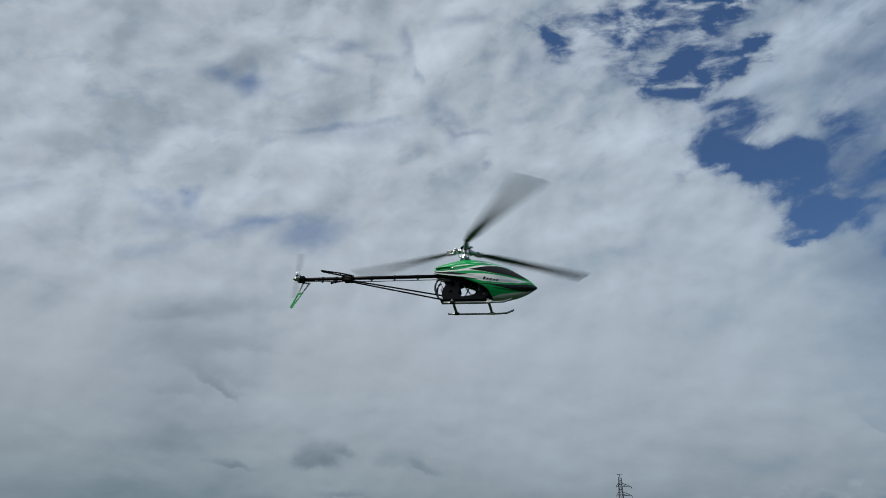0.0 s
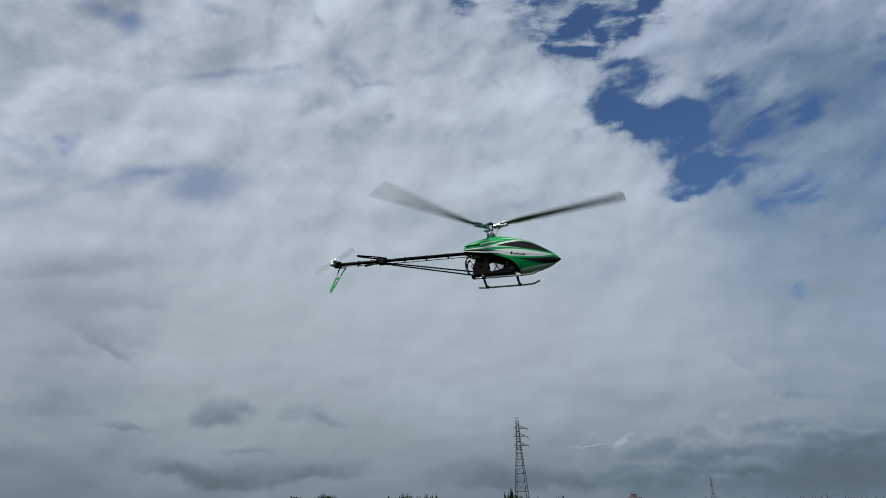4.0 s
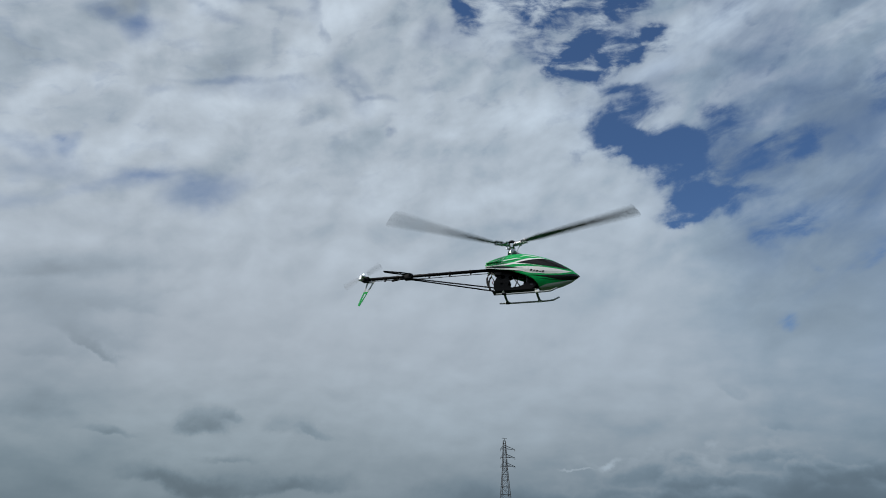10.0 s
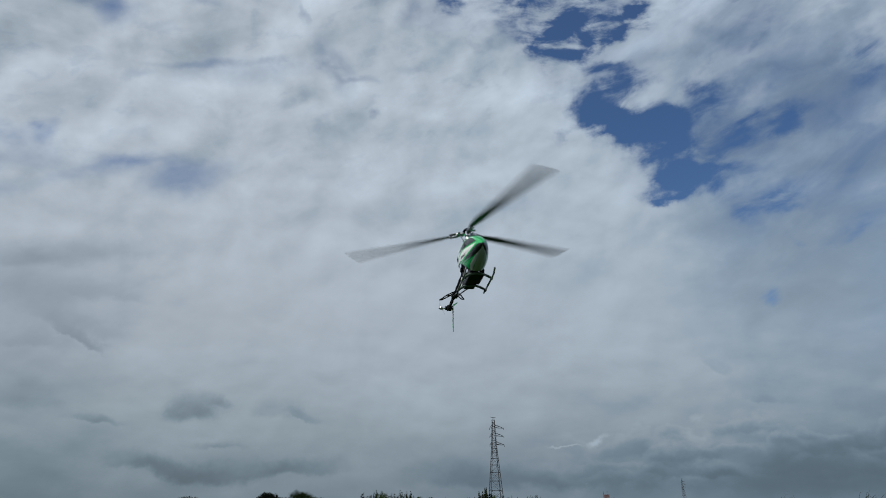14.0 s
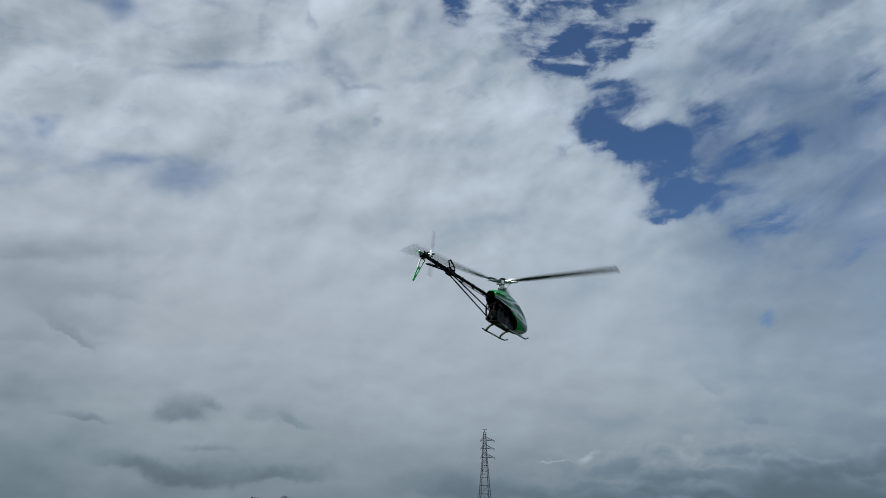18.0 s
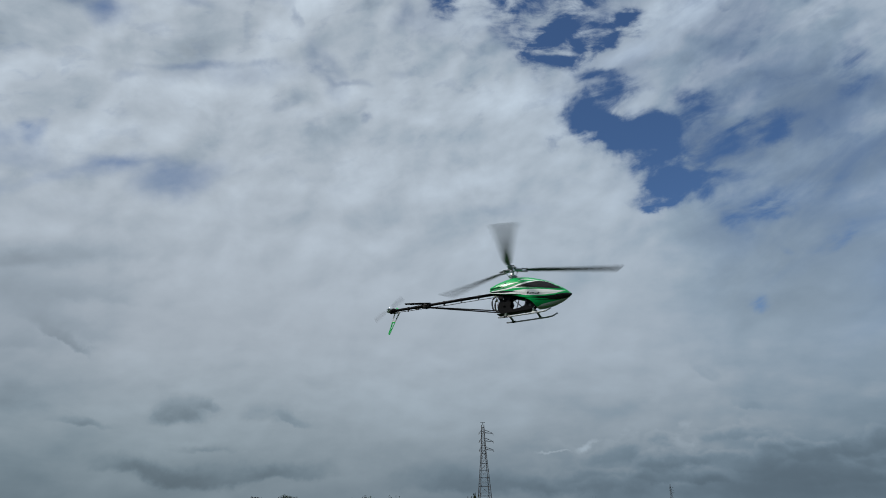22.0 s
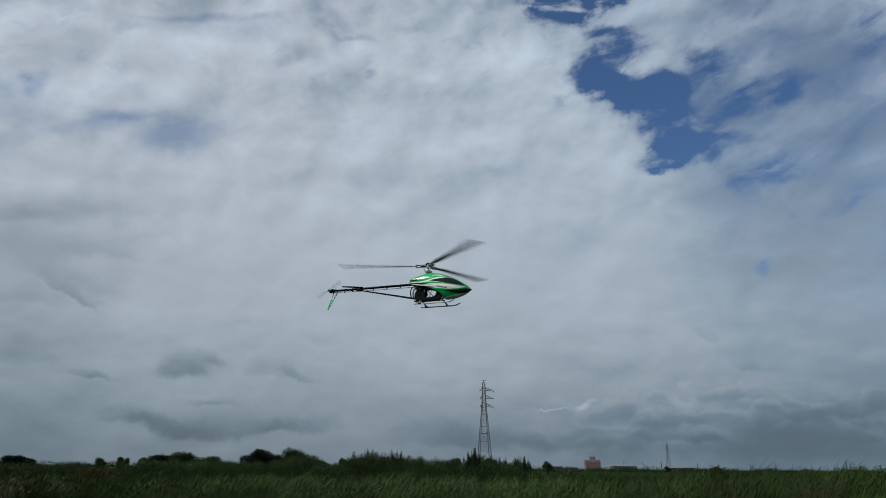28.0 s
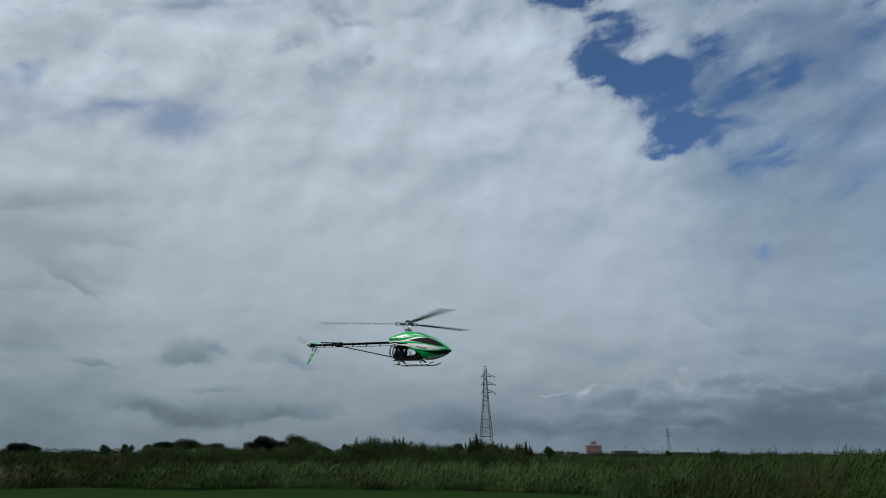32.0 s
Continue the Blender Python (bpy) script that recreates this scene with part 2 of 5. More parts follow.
    n_roll = fbm(laid(0, 1.0, 2.2), 8.0, 6.0, 0.50, 0.15)[0]
    rolled = m("SUBTRACT", n_roll, fbm(laid(0, 1.0, 2.2, (-0.006, 0.014)), 8.0, 6.0, 0.50, 0.15)[0])
    n_ripple = fbm(laid(-6, 1.0, 2.1), 17.0, 7.0, 0.58, 0.3)[0]
    n_streak = fbm(laid(30, 1.0, 2.5), 5.0, 8.0, 0.52, 0.5)[0]
    n_wisp = fbm(laid(18, 1.0, 2.2), 15.0, 7.0, 0.58, 0.4)[0]
    upper = smooth(v, 0.40, 0.80)
    low = smooth(v, 0.16, 0.34, 1.0, 0.0)
    streaky = m("MULTIPLY", smooth(m("SUBTRACT", u, m("MULTIPLY", v, 0.12)), 0.20, 0.50), smooth(v, 0.22, 0.55))
    # how dense the deck is
    high_gaps = patches(HIGH_GAPS, ragged, 1.6)
    low_gaps = m("ADD", patches(LOW_GAPS, ragged, 1.6), patches(SMALL_GAPS, lumpy, 1.6))
    gaps = m("SUBTRACT", m("ADD", high_gaps, low_gaps), patches(PUFFS, lumpy, 1.5))
    dens = m("ADD", 1.12, m("MULTIPLY", m("SUBTRACT", n_puff, 0.5), m("MULTIPLY", upper, 0.9)))
    dens = m("ADD", dens, smooth(v, 0.12, 0.40, 0.30, 0.0))
    dens = m("ADD", dens, m("MULTIPLY", m("MULTIPLY", m("SUBTRACT", n_ripple, 0.5), 6.0), m("MINIMUM", high_gaps, 1.0)))
    dens = m("ADD", dens, m("MULTIPLY", m("MULTIPLY", m("SUBTRACT", n_wisp, 0.5), m("ADD", 3.4, m("MULTIPLY", streaky, 2.4))), m("MINIMUM", low_gaps, 0.9)))
    dens = m("SUBTRACT", dens, gaps)
    cover = smooth(dens, m("SUBTRACT", -0.22, m("MULTIPLY", streaky, 0.10)), m("ADD", 1.06, m("MULTIPLY", streaky, 0.50)))
    # thin veils let an even share of the blue through; creases between the puffs do so too
    veils = patches(VEILS, shaken(12.0, 5.0, 0.55, 0.12, 0.10), 1.6)
    thin = m("MULTIPLY", veils, m("ADD", 1.0, m("MULTIPLY", m("SUBTRACT", n_streak, 0.5), -2.4)), clamp=True)
    thin = m("ADD", thin, m("MULTIPLY", streaky, smooth(n_streak, 0.36, 0.60, 0.19, 0.0)))
    creases = m("ADD", patches(CREASES, lumpy, 1.7), patches(THIN_CREASES, lumpy, 1.8))
    line = m("ABSOLUTE", m("SUBTRACT", fbm(puffy, 5.0, 6.0, 0.55, 0.2)[0], 0.5))
    broken = m("MULTIPLY", smooth(n_wisp, 0.46, 0.62), m("MULTIPLY", upper, smooth(line, 0.0, 0.05, 0.14, 0.0)))
    creases = m("ADD", m("MULTIPLY", creases, m("ADD", 1.0, m("MULTIPLY", m("SUBTRACT", n_wisp, 0.5), -2.5))), broken)
    creases = m("MAXIMUM", creases, 0.0)
    thin = m("ADD", thin, m("MULTIPLY", creases, 0.9))
    cover = m("MULTIPLY", cover, m("SUBTRACT", 1.0, m("MINIMUM", thin, 0.85)))
    # how bright the deck is: grey towards the horizon, white higher up
    ramp = node("ShaderNodeValToRGB")
    el = ramp.color_ramp.elements
    stops = [(0.0, 0.232), (0.09, 0.290), (0.18, 0.372), (0.30, 0.445), (0.48, 0.490), (0.72, 0.515), (1.0, 0.50)]
    while len(el) < len(stops):
        el.new(0.5)
    for e, (p, g) in zip(el, stops):
        e.position, e.color = p, (g, g, g, 1)
    nt.links.new(m("MULTIPLY", m("MAXIMUM", z, 0.0), 1.35), ramp.inputs[0])
    glow = ramp.outputs[0]
    tone = m("ADD", 1.0, m("MULTIPLY", m("SUBTRACT", n_large, 0.5), 0.16))
    tone = m("ADD", tone, m("MULTIPLY", lit, smooth(v, 0.25, 0.70, 0.30, 1.0)))
    tone = m("ADD", tone, m("MULTIPLY", m("SUBTRACT", n_puff, 0.5), smooth(v, 0.30, 0.70, 0.06, 0.15)))
    tone = m("ADD", tone, m("MULTIPLY", heaped, m("MULTIPLY", smooth(v, 0.15, 0.60, 0.25, 0.85), smooth(u, -0.5, 0.1, 0.6, 1.0))))
    tone = m("ADD", tone, m("MULTIPLY", m("SUBTRACT", n_streak, 0.5), m("MULTIPLY", streaky, 0.45)))
    tone = m("ADD", tone, m("MULTIPLY", m("SUBTRACT", n_roll, 0.5), m("MULTIPLY", low, -0.16)))
    tone = m("ADD", tone, m("MULTIPLY", rolled, m("ADD", 0.10, m("MULTIPLY", low, 0.35))))
    bases = m("ADD", patches(BASES_LEFT, gentle, 1.6, True), patches(BASES_RIGHT, gentle, 1.6, True))
    bases = m("ADD", bases, patches(GREYS, gentle, 1.6, True))
    bases = m("MULTIPLY", bases, m("ADD", 1.0, m("MULTIPLY", m("SUBTRACT", n_roll, 0.5), 2.2)))
    # bases, grey cloud and the painted lens falloff all dim the deck
    tone = m("SUBTRACT", tone, m("ADD", bases, patches(GREY_AND_FALLOFF, gentle, 1.6)))
    tone = m("SUBTRACT", tone, m("MULTIPLY", creases, 0.16))
    tone = m("ADD", tone, m("ADD", patches(LIT, gentle, 1.5), patches(BANDS, shaken(9.0, 5.0, 0.55, 0.10, 0.08), 1.6)))
    # low banks one before the other, each with a lumpy, lit upper edge and a grey base
    for at, rise, shift, weight in ((0.118, 0.11, 0.0, 0.85), (0.090, 0.10, 3.7, 1.0), (0.060, 0.07, 8.1, 1.0)):
        n_bank = fbm(laid(0, 1.0, 1.25, (shift, shift)), 13.0, 7.0, 0.52, 0.15)[0]
        brow = m("ADD", smooth(u, 0.10, 0.42, at * 0.72, at), m("MULTIPLY", m("SUBTRACT", n_bank, 0.5), rise * 1.3))
        under = m("SUBTRACT", brow, v)
        there = m("MULTIPLY", m("MULTIPLY", smooth(u, 0.06, 0.30, 0.0, weight), smooth(v, 0.0, 0.03, 0.4, 1.0)), front)
        body = m("MULTIPLY", smooth(under, 0.004, 0.030, 0.0, 0.13), smooth(under, 0.025, 0.075, 1.0, 0.25))
        edge = m("MULTIPLY", smooth(under, -0.004, 0.004), smooth(under, 0.002, 0.022, 0.075, 0.0))
        tone = m("ADD", tone, m("MULTIPLY", m("SUBTRACT", edge, body), there))
    bright = m("MULTIPLY", glow, m("SMOOTH_MAX", tone, 0.58, 0.30))
    tint = node("ShaderNodeMix")
    tint.data_type = "RGBA"
    nt.links.new(m("MULTIPLY", smooth(bright, 0.12, 0.37), smooth(tone, 0.78, 1.0, 0.45, 1.0)), tint.inputs["Factor"])
    dusk = node("ShaderNodeMix")
    dusk.data_type = "RGBA"
    nt.links.new(smooth(u, -0.5, 0.5), dusk.inputs["Factor"])
    dusk.inputs["A"].default_value = (0.79, 0.985, 1.18, 1)
    dusk.inputs["B"].default_value = (0.70, 0.97, 1.24, 1)
    nt.links.new(dusk.outputs["Result"], tint.inputs["A"])
    noon = node("ShaderNodeMix")
    noon.data_type = "RGBA"
    nt.links.new(smooth(u, -0.4, 0.6), noon.inputs["Factor"])
    noon.inputs["A"].default_value = (0.868, 1.0, 1.145, 1)
    noon.inputs["B"].default_value = (0.835, 1.0, 1.18, 1)
    nt.links.new(noon.outputs["Result"], tint.inputs["B"])
    cool = m("MULTIPLY", smooth(u, -0.75, 0.5, 0.085, 0.03), smooth(v, 0.06, 0.30, 1.0, 0.0))
    cooled = node("ShaderNodeVectorMath", operation="MULTIPLY")
    nt.links.new(tint.outputs["Result"], cooled.inputs[0])
    nt.links.new(combine(m("SUBTRACT", 1.0, cool), 1.0, 1.0), cooled.inputs[1])
    col = node("ShaderNodeVectorMath", operation="SCALE")
    nt.links.new(cooled.outputs[0], col.inputs[0])
    nt.links.new(bright, col.inputs["Scale"])
    cloud = node("ShaderNodeBackground")
    nt.links.new(col.outputs[0], cloud.inputs["Color"])
    cloud.inputs["Strength"].default_value = 1.0
    sky = node("ShaderNodeTexSky")
    sky.sky_type = "NISHITA"
    sky.sun_disc = False
    sky.sun_elevation = math.asin(SUN_WAY.z)
    sky.sun_rotation = math.atan2(SUN_WAY.x, SUN_WAY.y)
    sky.ozone_density, sky.dust_density = 5.0, 0.2
    clear = node("ShaderNodeBackground")
    warm = node("ShaderNodeVectorMath", operation="MULTIPLY")
    nt.links.new(sky.outputs[0], warm.inputs[0])
    warm.inputs[1].default_value = (0.84, 0.98, 1.12)
    nt.links.new(warm.outputs[0], clear.inputs["Color"])
    clear.inputs["Strength"].default_value = 0.082
    mix = node("ShaderNodeMixShader")
    nt.links.new(cover, mix.inputs[0])
    nt.links.new(clear.outputs[0], mix.inputs[1])
    nt.links.new(cloud.outputs[0], mix.inputs[2])
    out = node("ShaderNodeOutputWorld")
    nt.links.new(mix.outputs[0], out.inputs[0])


build_world()
sun = new("sun", bpy.data.lights.new("sun", "SUN"))
sun.data.energy, sun.data.angle, sun.data.color = 3.0, radians(10), (1.0, 0.95, 0.88)
sun.matrix_world = look(SUN_WAY * 50, (0, 0, 0))


# ---- materials ----
def paint(name, colour, rough=0.5, metal=0.0, vary=0.25, scale=8.0, bump=0.0, coat=0.0, second=None, fine=0.0, island=0.0, spec=0.5):
    """A surface with colour varied at two scales, grain in its gloss and fine relief."""
    mt = bpy.data.materials.new(name)
    mt.use_nodes = True
    nt = mt.node_tree
    bsdf = nt.nodes["Principled BSDF"]
    where = nt.nodes.new("ShaderNodeTexCoord").outputs["Object"]
    big = nt.nodes.new("ShaderNodeTexNoise")
    big.inputs["Scale"].default_value, big.inputs["Detail"].default_value = scale, 5
    small = nt.nodes.new("ShaderNodeTexNoise")
    small.inputs["Scale"].default_value, small.inputs["Detail"].default_value = fine or scale * 9, 4
    for n in (big, small):
        nt.links.new(where, n.inputs["Vector"])
    blend = nt.nodes.new("ShaderNodeMix")
    blend.data_type = "RGBA"
    other = second or tuple(c * (1 - vary) for c in colour)
    blend.inputs["A"].default_value, blend.inputs["B"].default_value = (*colour, 1), (*other, 1)
    edge = nt.nodes.new("ShaderNodeMapRange")
    edge.inputs["From Min"].default_value, edge.inputs["From Max"].default_value = 0.35, 0.65
    nt.links.new(big.outputs["Fac"], edge.inputs["Value"])
    nt.links.new(edge.outputs["Result"], blend.inputs["Factor"])
    grain = nt.nodes.new("ShaderNodeHueSaturation")
    level = nt.nodes.new("ShaderNodeMapRange")
    level.inputs["To Min"].default_value, level.inputs["To Max"].default_value = 1 - vary * 0.8, 1 + vary * 0.8
    nt.links.new(small.outputs["Fac"], level.inputs["Value"])
    nt.links.new(blend.outputs["Result"], grain.inputs["Color"])
    worth = level.outputs["Result"]
    if island:
        per = nt.nodes.new("ShaderNodeNewGeometry").outputs["Random Per Island"]
        spread = nt.nodes.new("ShaderNodeMapRange")
        spread.inputs["To Min"].default_value, spread.inputs["To Max"].default_value = 1 - island, 1 + island
        nt.links.new(per, spread.inputs["Value"])
        times = nt.nodes.new("ShaderNodeMath")
        times.operation = "MULTIPLY"
        nt.links.new(worth, times.inputs[0])
        nt.links.new(spread.outputs["Result"], times.inputs[1])
        worth = times.outputs[0]
    nt.links.new(worth, grain.inputs["Value"])
    nt.links.new(grain.outputs["Color"], bsdf.inputs["Base Color"])
    gloss = nt.nodes.new("ShaderNodeMapRange")
    gloss.inputs["To Min"].default_value = max(0.02, rough - 0.1)
    gloss.inputs["To Max"].default_value = min(1.0, rough + 0.12)
    nt.links.new(small.outputs["Fac"], gloss.inputs["Value"])
    nt.links.new(gloss.outputs["Result"], bsdf.inputs["Roughness"])
    bsdf.inputs["Metallic"].default_value = metal
    bsdf.inputs["Specular IOR Level"].default_value = spec
    bsdf.inputs["Coat Weight"].default_value = coat
    bsdf.inputs["Coat Roughness"].default_value = 0.08
    if bump:
        relief = nt.nodes.new("ShaderNodeBump")
        relief.inputs["Strength"].default_value = bump
        relief.inputs["Distance"].default_value = 0.01
        nt.links.new(small.outputs["Fac"], relief.inputs["Height"])
        nt.links.new(relief.outputs["Normal"], bsdf.inputs["Normal"])
    return mt


def livery():
    """Green, white and black sweeps along the canopy, converging at the nose."""
    mt = bpy.data.materials.new("canopy_paint")
    mt.use_nodes = True
    nt = mt.node_tree
    bsdf = nt.nodes["Principled BSDF"]
    uv = nt.nodes.new("ShaderNodeUVMap")
    sep = nt.nodes.new("ShaderNodeSeparateXYZ")
    nt.links.new(uv.outputs[0], sep.inputs[0])

    def m(op, a, b):
        n = nt.nodes.new("ShaderNodeMath")
        n.operation = op
        for i, s in enumerate((a, b)):
            if isinstance(s, (int, float)):
                n.inputs[i].default_value = s
            else:
                nt.links.new(s, n.inputs[i])
        return n.outputs[0]

    u, v = sep.outputs[0], sep.outputs[1]
    ripple = nt.nodes.new("ShaderNodeTexNoise")
    ripple.inputs["Scale"].default_value = 5.0
    nt.links.new(uv.outputs[0], ripple.inputs["Vector"])
    v = m("ADD", v, m("MULTIPLY", m("SUBTRACT", ripple.outputs["Fac"], 0.5), 0.03))
    green, white, silver, black = (0.003, 0.42, 0.10, 1), (0.90, 0.92, 0.91, 1), (0.50, 0.54, 0.52, 1), (0.006, 0.008, 0.008, 1)
    dark_green, pearl = (0.003, 0.12, 0.035, 1), (0.70, 0.73, 0.72, 1)

    def line(*pts):
        """A value that runs through the points (u, value)."""
        n = nt.nodes.new("ShaderNodeFloatCurve")
        c = n.mapping.curves[0]
        for p in pts[1:-1]:
            c.points.new(p[0], p[1])
        c.points[0].location = pts[0]
        c.points[-1].location = pts[-1]
        n.mapping.update()
        nt.links.new(u, n.inputs["Value"])
        return n.outputs[0]

    paintwork = None

    def lay(colour, low, high):
        """Lays a sweep of colour between two lines along the shell."""
        nonlocal paintwork
        if paintwork is None:
            base = nt.nodes.new("ShaderNodeRGB")
            base.outputs[0].default_value = colour
            paintwork = base.outputs[0]
            return
        inside = m("MULTIPLY", m("GREATER_THAN", v, low), m("LESS_THAN", v, high))
        mix = nt.nodes.new("ShaderNodeMix")
        mix.data_type = "RGBA"
        nt.links.new(inside, mix.inputs["Factor"])
        nt.links.new(paintwork, mix.inputs["A"])
        mix.inputs["B"].default_value = colour
        paintwork = mix.outputs["Result"]

    lay(green, 0, 0)
    # pearl belly with a thin green streak
    lay(silver, -1, line((0, 0.0), (0.52, 0.04), (0.57, 0.13), (0.66, 0.215), (0.76, 0.235), (0.87, 0.21), (0.94, 0.15), (1, 0.10)))
    lay(pearl, line((0, 0.0), (0.56, 0.10), (0.66, 0.170), (0.76, 0.185), (0.90, 0.16), (1, 0.06)), line((0, 0.0), (0.56, 0.12), (0.66, 0.218), (0.76, 0.238), (0.90, 0.20), (1, 0.06)))
    lay(green, line((0, 0.0), (0.60, 0.10), (0.70, 0.105), (0.82, 0.10), (1, 0.05)), line((0, 0.0), (0.60, 0.10), (0.70, 0.122), (0.82, 0.105), (1, 0.05)))
    lay(dark_green, line((0, 0.34), (0.52, 0.34), (0.64, 0.325), (0.76, 0.29), (0.90, 0.20), (1, 0.05)), line((0, 0.34), (0.52, 0.34), (0.64, 0.345), (0.76, 0.325), (0.90, 0.24), (1, 0.05)))
    # black sweep to the nose
    lay(black, line((0, 0.39), (0.44, 0.385), (0.58, 0.376), (0.70, 0.352), (0.82, 0.285), (0.93, 0.15), (1, 0.02)), line((0, 0.39), (0.44, 0.392), (0.58, 0.402), (0.70, 0.421), (0.82, 0.440), (0.93, 0.52), (1, 0.66)))
    lay(green, line((0, 0.42), (0.48, 0.402), (0.60, 0.415), (0.72, 0.432), (0.84, 0.455), (0.93, 0.53), (1, 0.66)), line((0, 0.42), (0.48, 0.412), (0.60, 0.432), (0.72, 0.450), (0.84, 0.480), (0.93, 0.60), (1, 0.72)))
    # lettering band
    lay(white, line((0, 0.455), (0.10, 0.460), (0.22, 0.466), (0.35, 0.452), (0.50, 0.430), (0.60, 0.439), (0.72, 0.454), (0.84, 0.490), (0.93, 0.64), (1, 0.75)), line((0, 0.455), (0.10, 0.462), (0.22, 0.482), (0.35, 0.514), (0.50, 0.536), (0.64, 0.555), (0.76, 0.568), (0.88, 0.600), (0.93, 0.65), (1, 0.75)))
    lay(pearl, line((0, 0.47), (0.24, 0.472), (0.38, 0.462), (0.52, 0.445), (0.66, 0.458), (0.80, 0.490), (0.9, 0.56), (1, 0.75)), line((0, 0.47), (0.24, 0.472), (0.38, 0.488), (0.52, 0.488), (0.66, 0.498), (0.80, 0.515), (0.9, 0.565), (1, 0.75)))
    lay(black, line((0, 0.442), (0.12, 0.462), (0.24, 0.480), (0.37, 0.497), (0.5, 0.498), (1, 0.498)), line((0, 0.492), (0.12, 0.508), (0.24, 0.513), (0.37, 0.502), (0.5, 0.498), (1, 0.498)))
    lay(white, line((0, 0.424), (0.14, 0.440), (0.26, 0.457), (0.40, 0.462), (0.5, 0.462), (1, 0.462)), line((0, 0.442), (0.14, 0.462), (0.26, 0.476), (0.40, 0.466), (0.5, 0.462), (1, 0.462)))
    lay(black, line((0, 0.36), (0.14, 0.380), (0.28, 0.420), (0.45, 0.446), (0.5, 0.446), (1, 0.446)), line((0, 0.420), (0.14, 0.436), (0.28, 0.452), (0.45, 0.449), (0.5, 0.446), (1, 0.446)))
    # border of the opening
    lay(black, -1, line((0, 0.370), (0.07, 0.382), (0.22, 0.410), (0.37, 0.400), (0.48, 0.362), (0.545, 0.275), (0.58, 0.10), (0.60, 0.0), (1, 0.0)))
    # thin line that parts round the window
    lay(white, line((0, 0.492), (0.12, 0.514), (0.22, 0.534), (0.32, 0.556), (0.38, 0.566), (0.55, 0.568), (1, 0.57)), line((0, 0.510), (0.12, 0.540), (0.22, 0.562), (0.32, 0.586), (0.38, 0.582), (0.55, 0.572), (1, 0.57)))
    lay(dark_green, line((0, 0.512), (0.10, 0.540), (0.20, 0.562), (0.30, 0.585), (0.36, 0.60), (1, 0.60)), line((0, 0.525), (0.10, 0.556), (0.20, 0.576), (0.30, 0.590), (0.36, 0.60), (1, 0.60)))
    lay(white, line((0, 0.590), (0.08, 0.606), (0.20, 0.640), (0.32, 0.668), (0.40, 0.690), (1, 0.70)), line((0, 0.590), (0.08, 0.612), (0.20, 0.656), (0.32, 0.684), (0.40, 0.692), (1, 0.70)))
    lay(white, line((0, 0.56), (0.26, 0.575), (0.37, 0.596), (0.46, 0.640), (0.56, 0.710), (0.66, 0.790), (0.76, 0.835), (1, 0.85)), line((0, 0.56), (0.26, 0.577), (0.37, 0.632), (0.46, 0.684), (0.56, 0.748), (0.66, 0.816), (0.76, 0.848), (1, 0.85)))
    lay(dark_green, line((0, 0.56), (0.10, 0.575), (0.22, 0.600), (0.36, 0.655), (0.46, 0.690), (1, 0.95)), line((0, 0.56), (0.10, 0.583), (0.22, 0.622), (0.36, 0.668), (0.46, 0.692), (1, 0.95)))
    lay(white, line((0, 0.70), (0.38, 0.730), (0.44, 0.765), (0.52, 0.775), (0.62, 0.815), (1, 0.95)), line((0, 0.70), (0.38, 0.734), (0.44, 0.792), (0.52, 0.806), (0.62, 0.820), (1, 0.95)))
    lay(white, line((0, 0.64), (0.04, 0.66), (0.14, 0.70), (0.25, 0.73), (1, 0.95)), line((0, 0.66), (0.04, 0.69), (0.14, 0.712), (0.25, 0.733), (1, 0.95)))
    nt.links.new(paintwork, bsdf.inputs["Base Color"])
    grain = nt.nodes.new("ShaderNodeTexNoise")
    grain.inputs["Scale"].default_value = 60
    gloss = nt.nodes.new("ShaderNodeMapRange")
    gloss.inputs["To Min"].default_value, gloss.inputs["To Max"].default_value = 0.20, 0.34
    nt.links.new(grain.outputs["Fac"], gloss.inputs["Value"])
    nt.links.new(gloss.outputs["Result"], bsdf.inputs["Roughness"])
    bsdf.inputs["Coat Weight"].default_value = 0.35
    bsdf.inputs["Coat Roughness"].default_value = 0.12
    bsdf.inputs["Specular IOR Level"].default_value = 0.3
    return mt


CANOPY = livery()
TINTED = paint("tinted_window_film", (0.016, 0.014, 0.014), 0.22, 0, 0.3, 30, spec=0.35)
PLASTIC = paint("black_plastic", (0.006, 0.006, 0.007), 0.5, 0, 0.35, 40, 0.05, spec=0.15)
CARBON = paint("carbon_fibre", (0.005, 0.005, 0.006), 0.42, 0, 0.4, 90, 0.05, spec=0.12)
def blurred(name, colour, clear):
    """Thin smoky plastic, partly see-through."""
    mt = paint(name, colour, 0.4, 0, 0.2, 20)
    nt = mt.node_tree
    out, bsdf = nt.nodes["Material Output"], nt.nodes["Principled BSDF"]
    mix, void = nt.nodes.new("ShaderNodeMixShader"), nt.nodes.new("ShaderNodeBsdfTransparent")
    mix.inputs[0].default_value = 1 - clear
    nt.links.new(void.outputs[0], mix.inputs[1])
    nt.links.new(bsdf.outputs[0], mix.inputs[2])
    nt.links.new(mix.outputs[0], out.inputs["Surface"])
    return mt


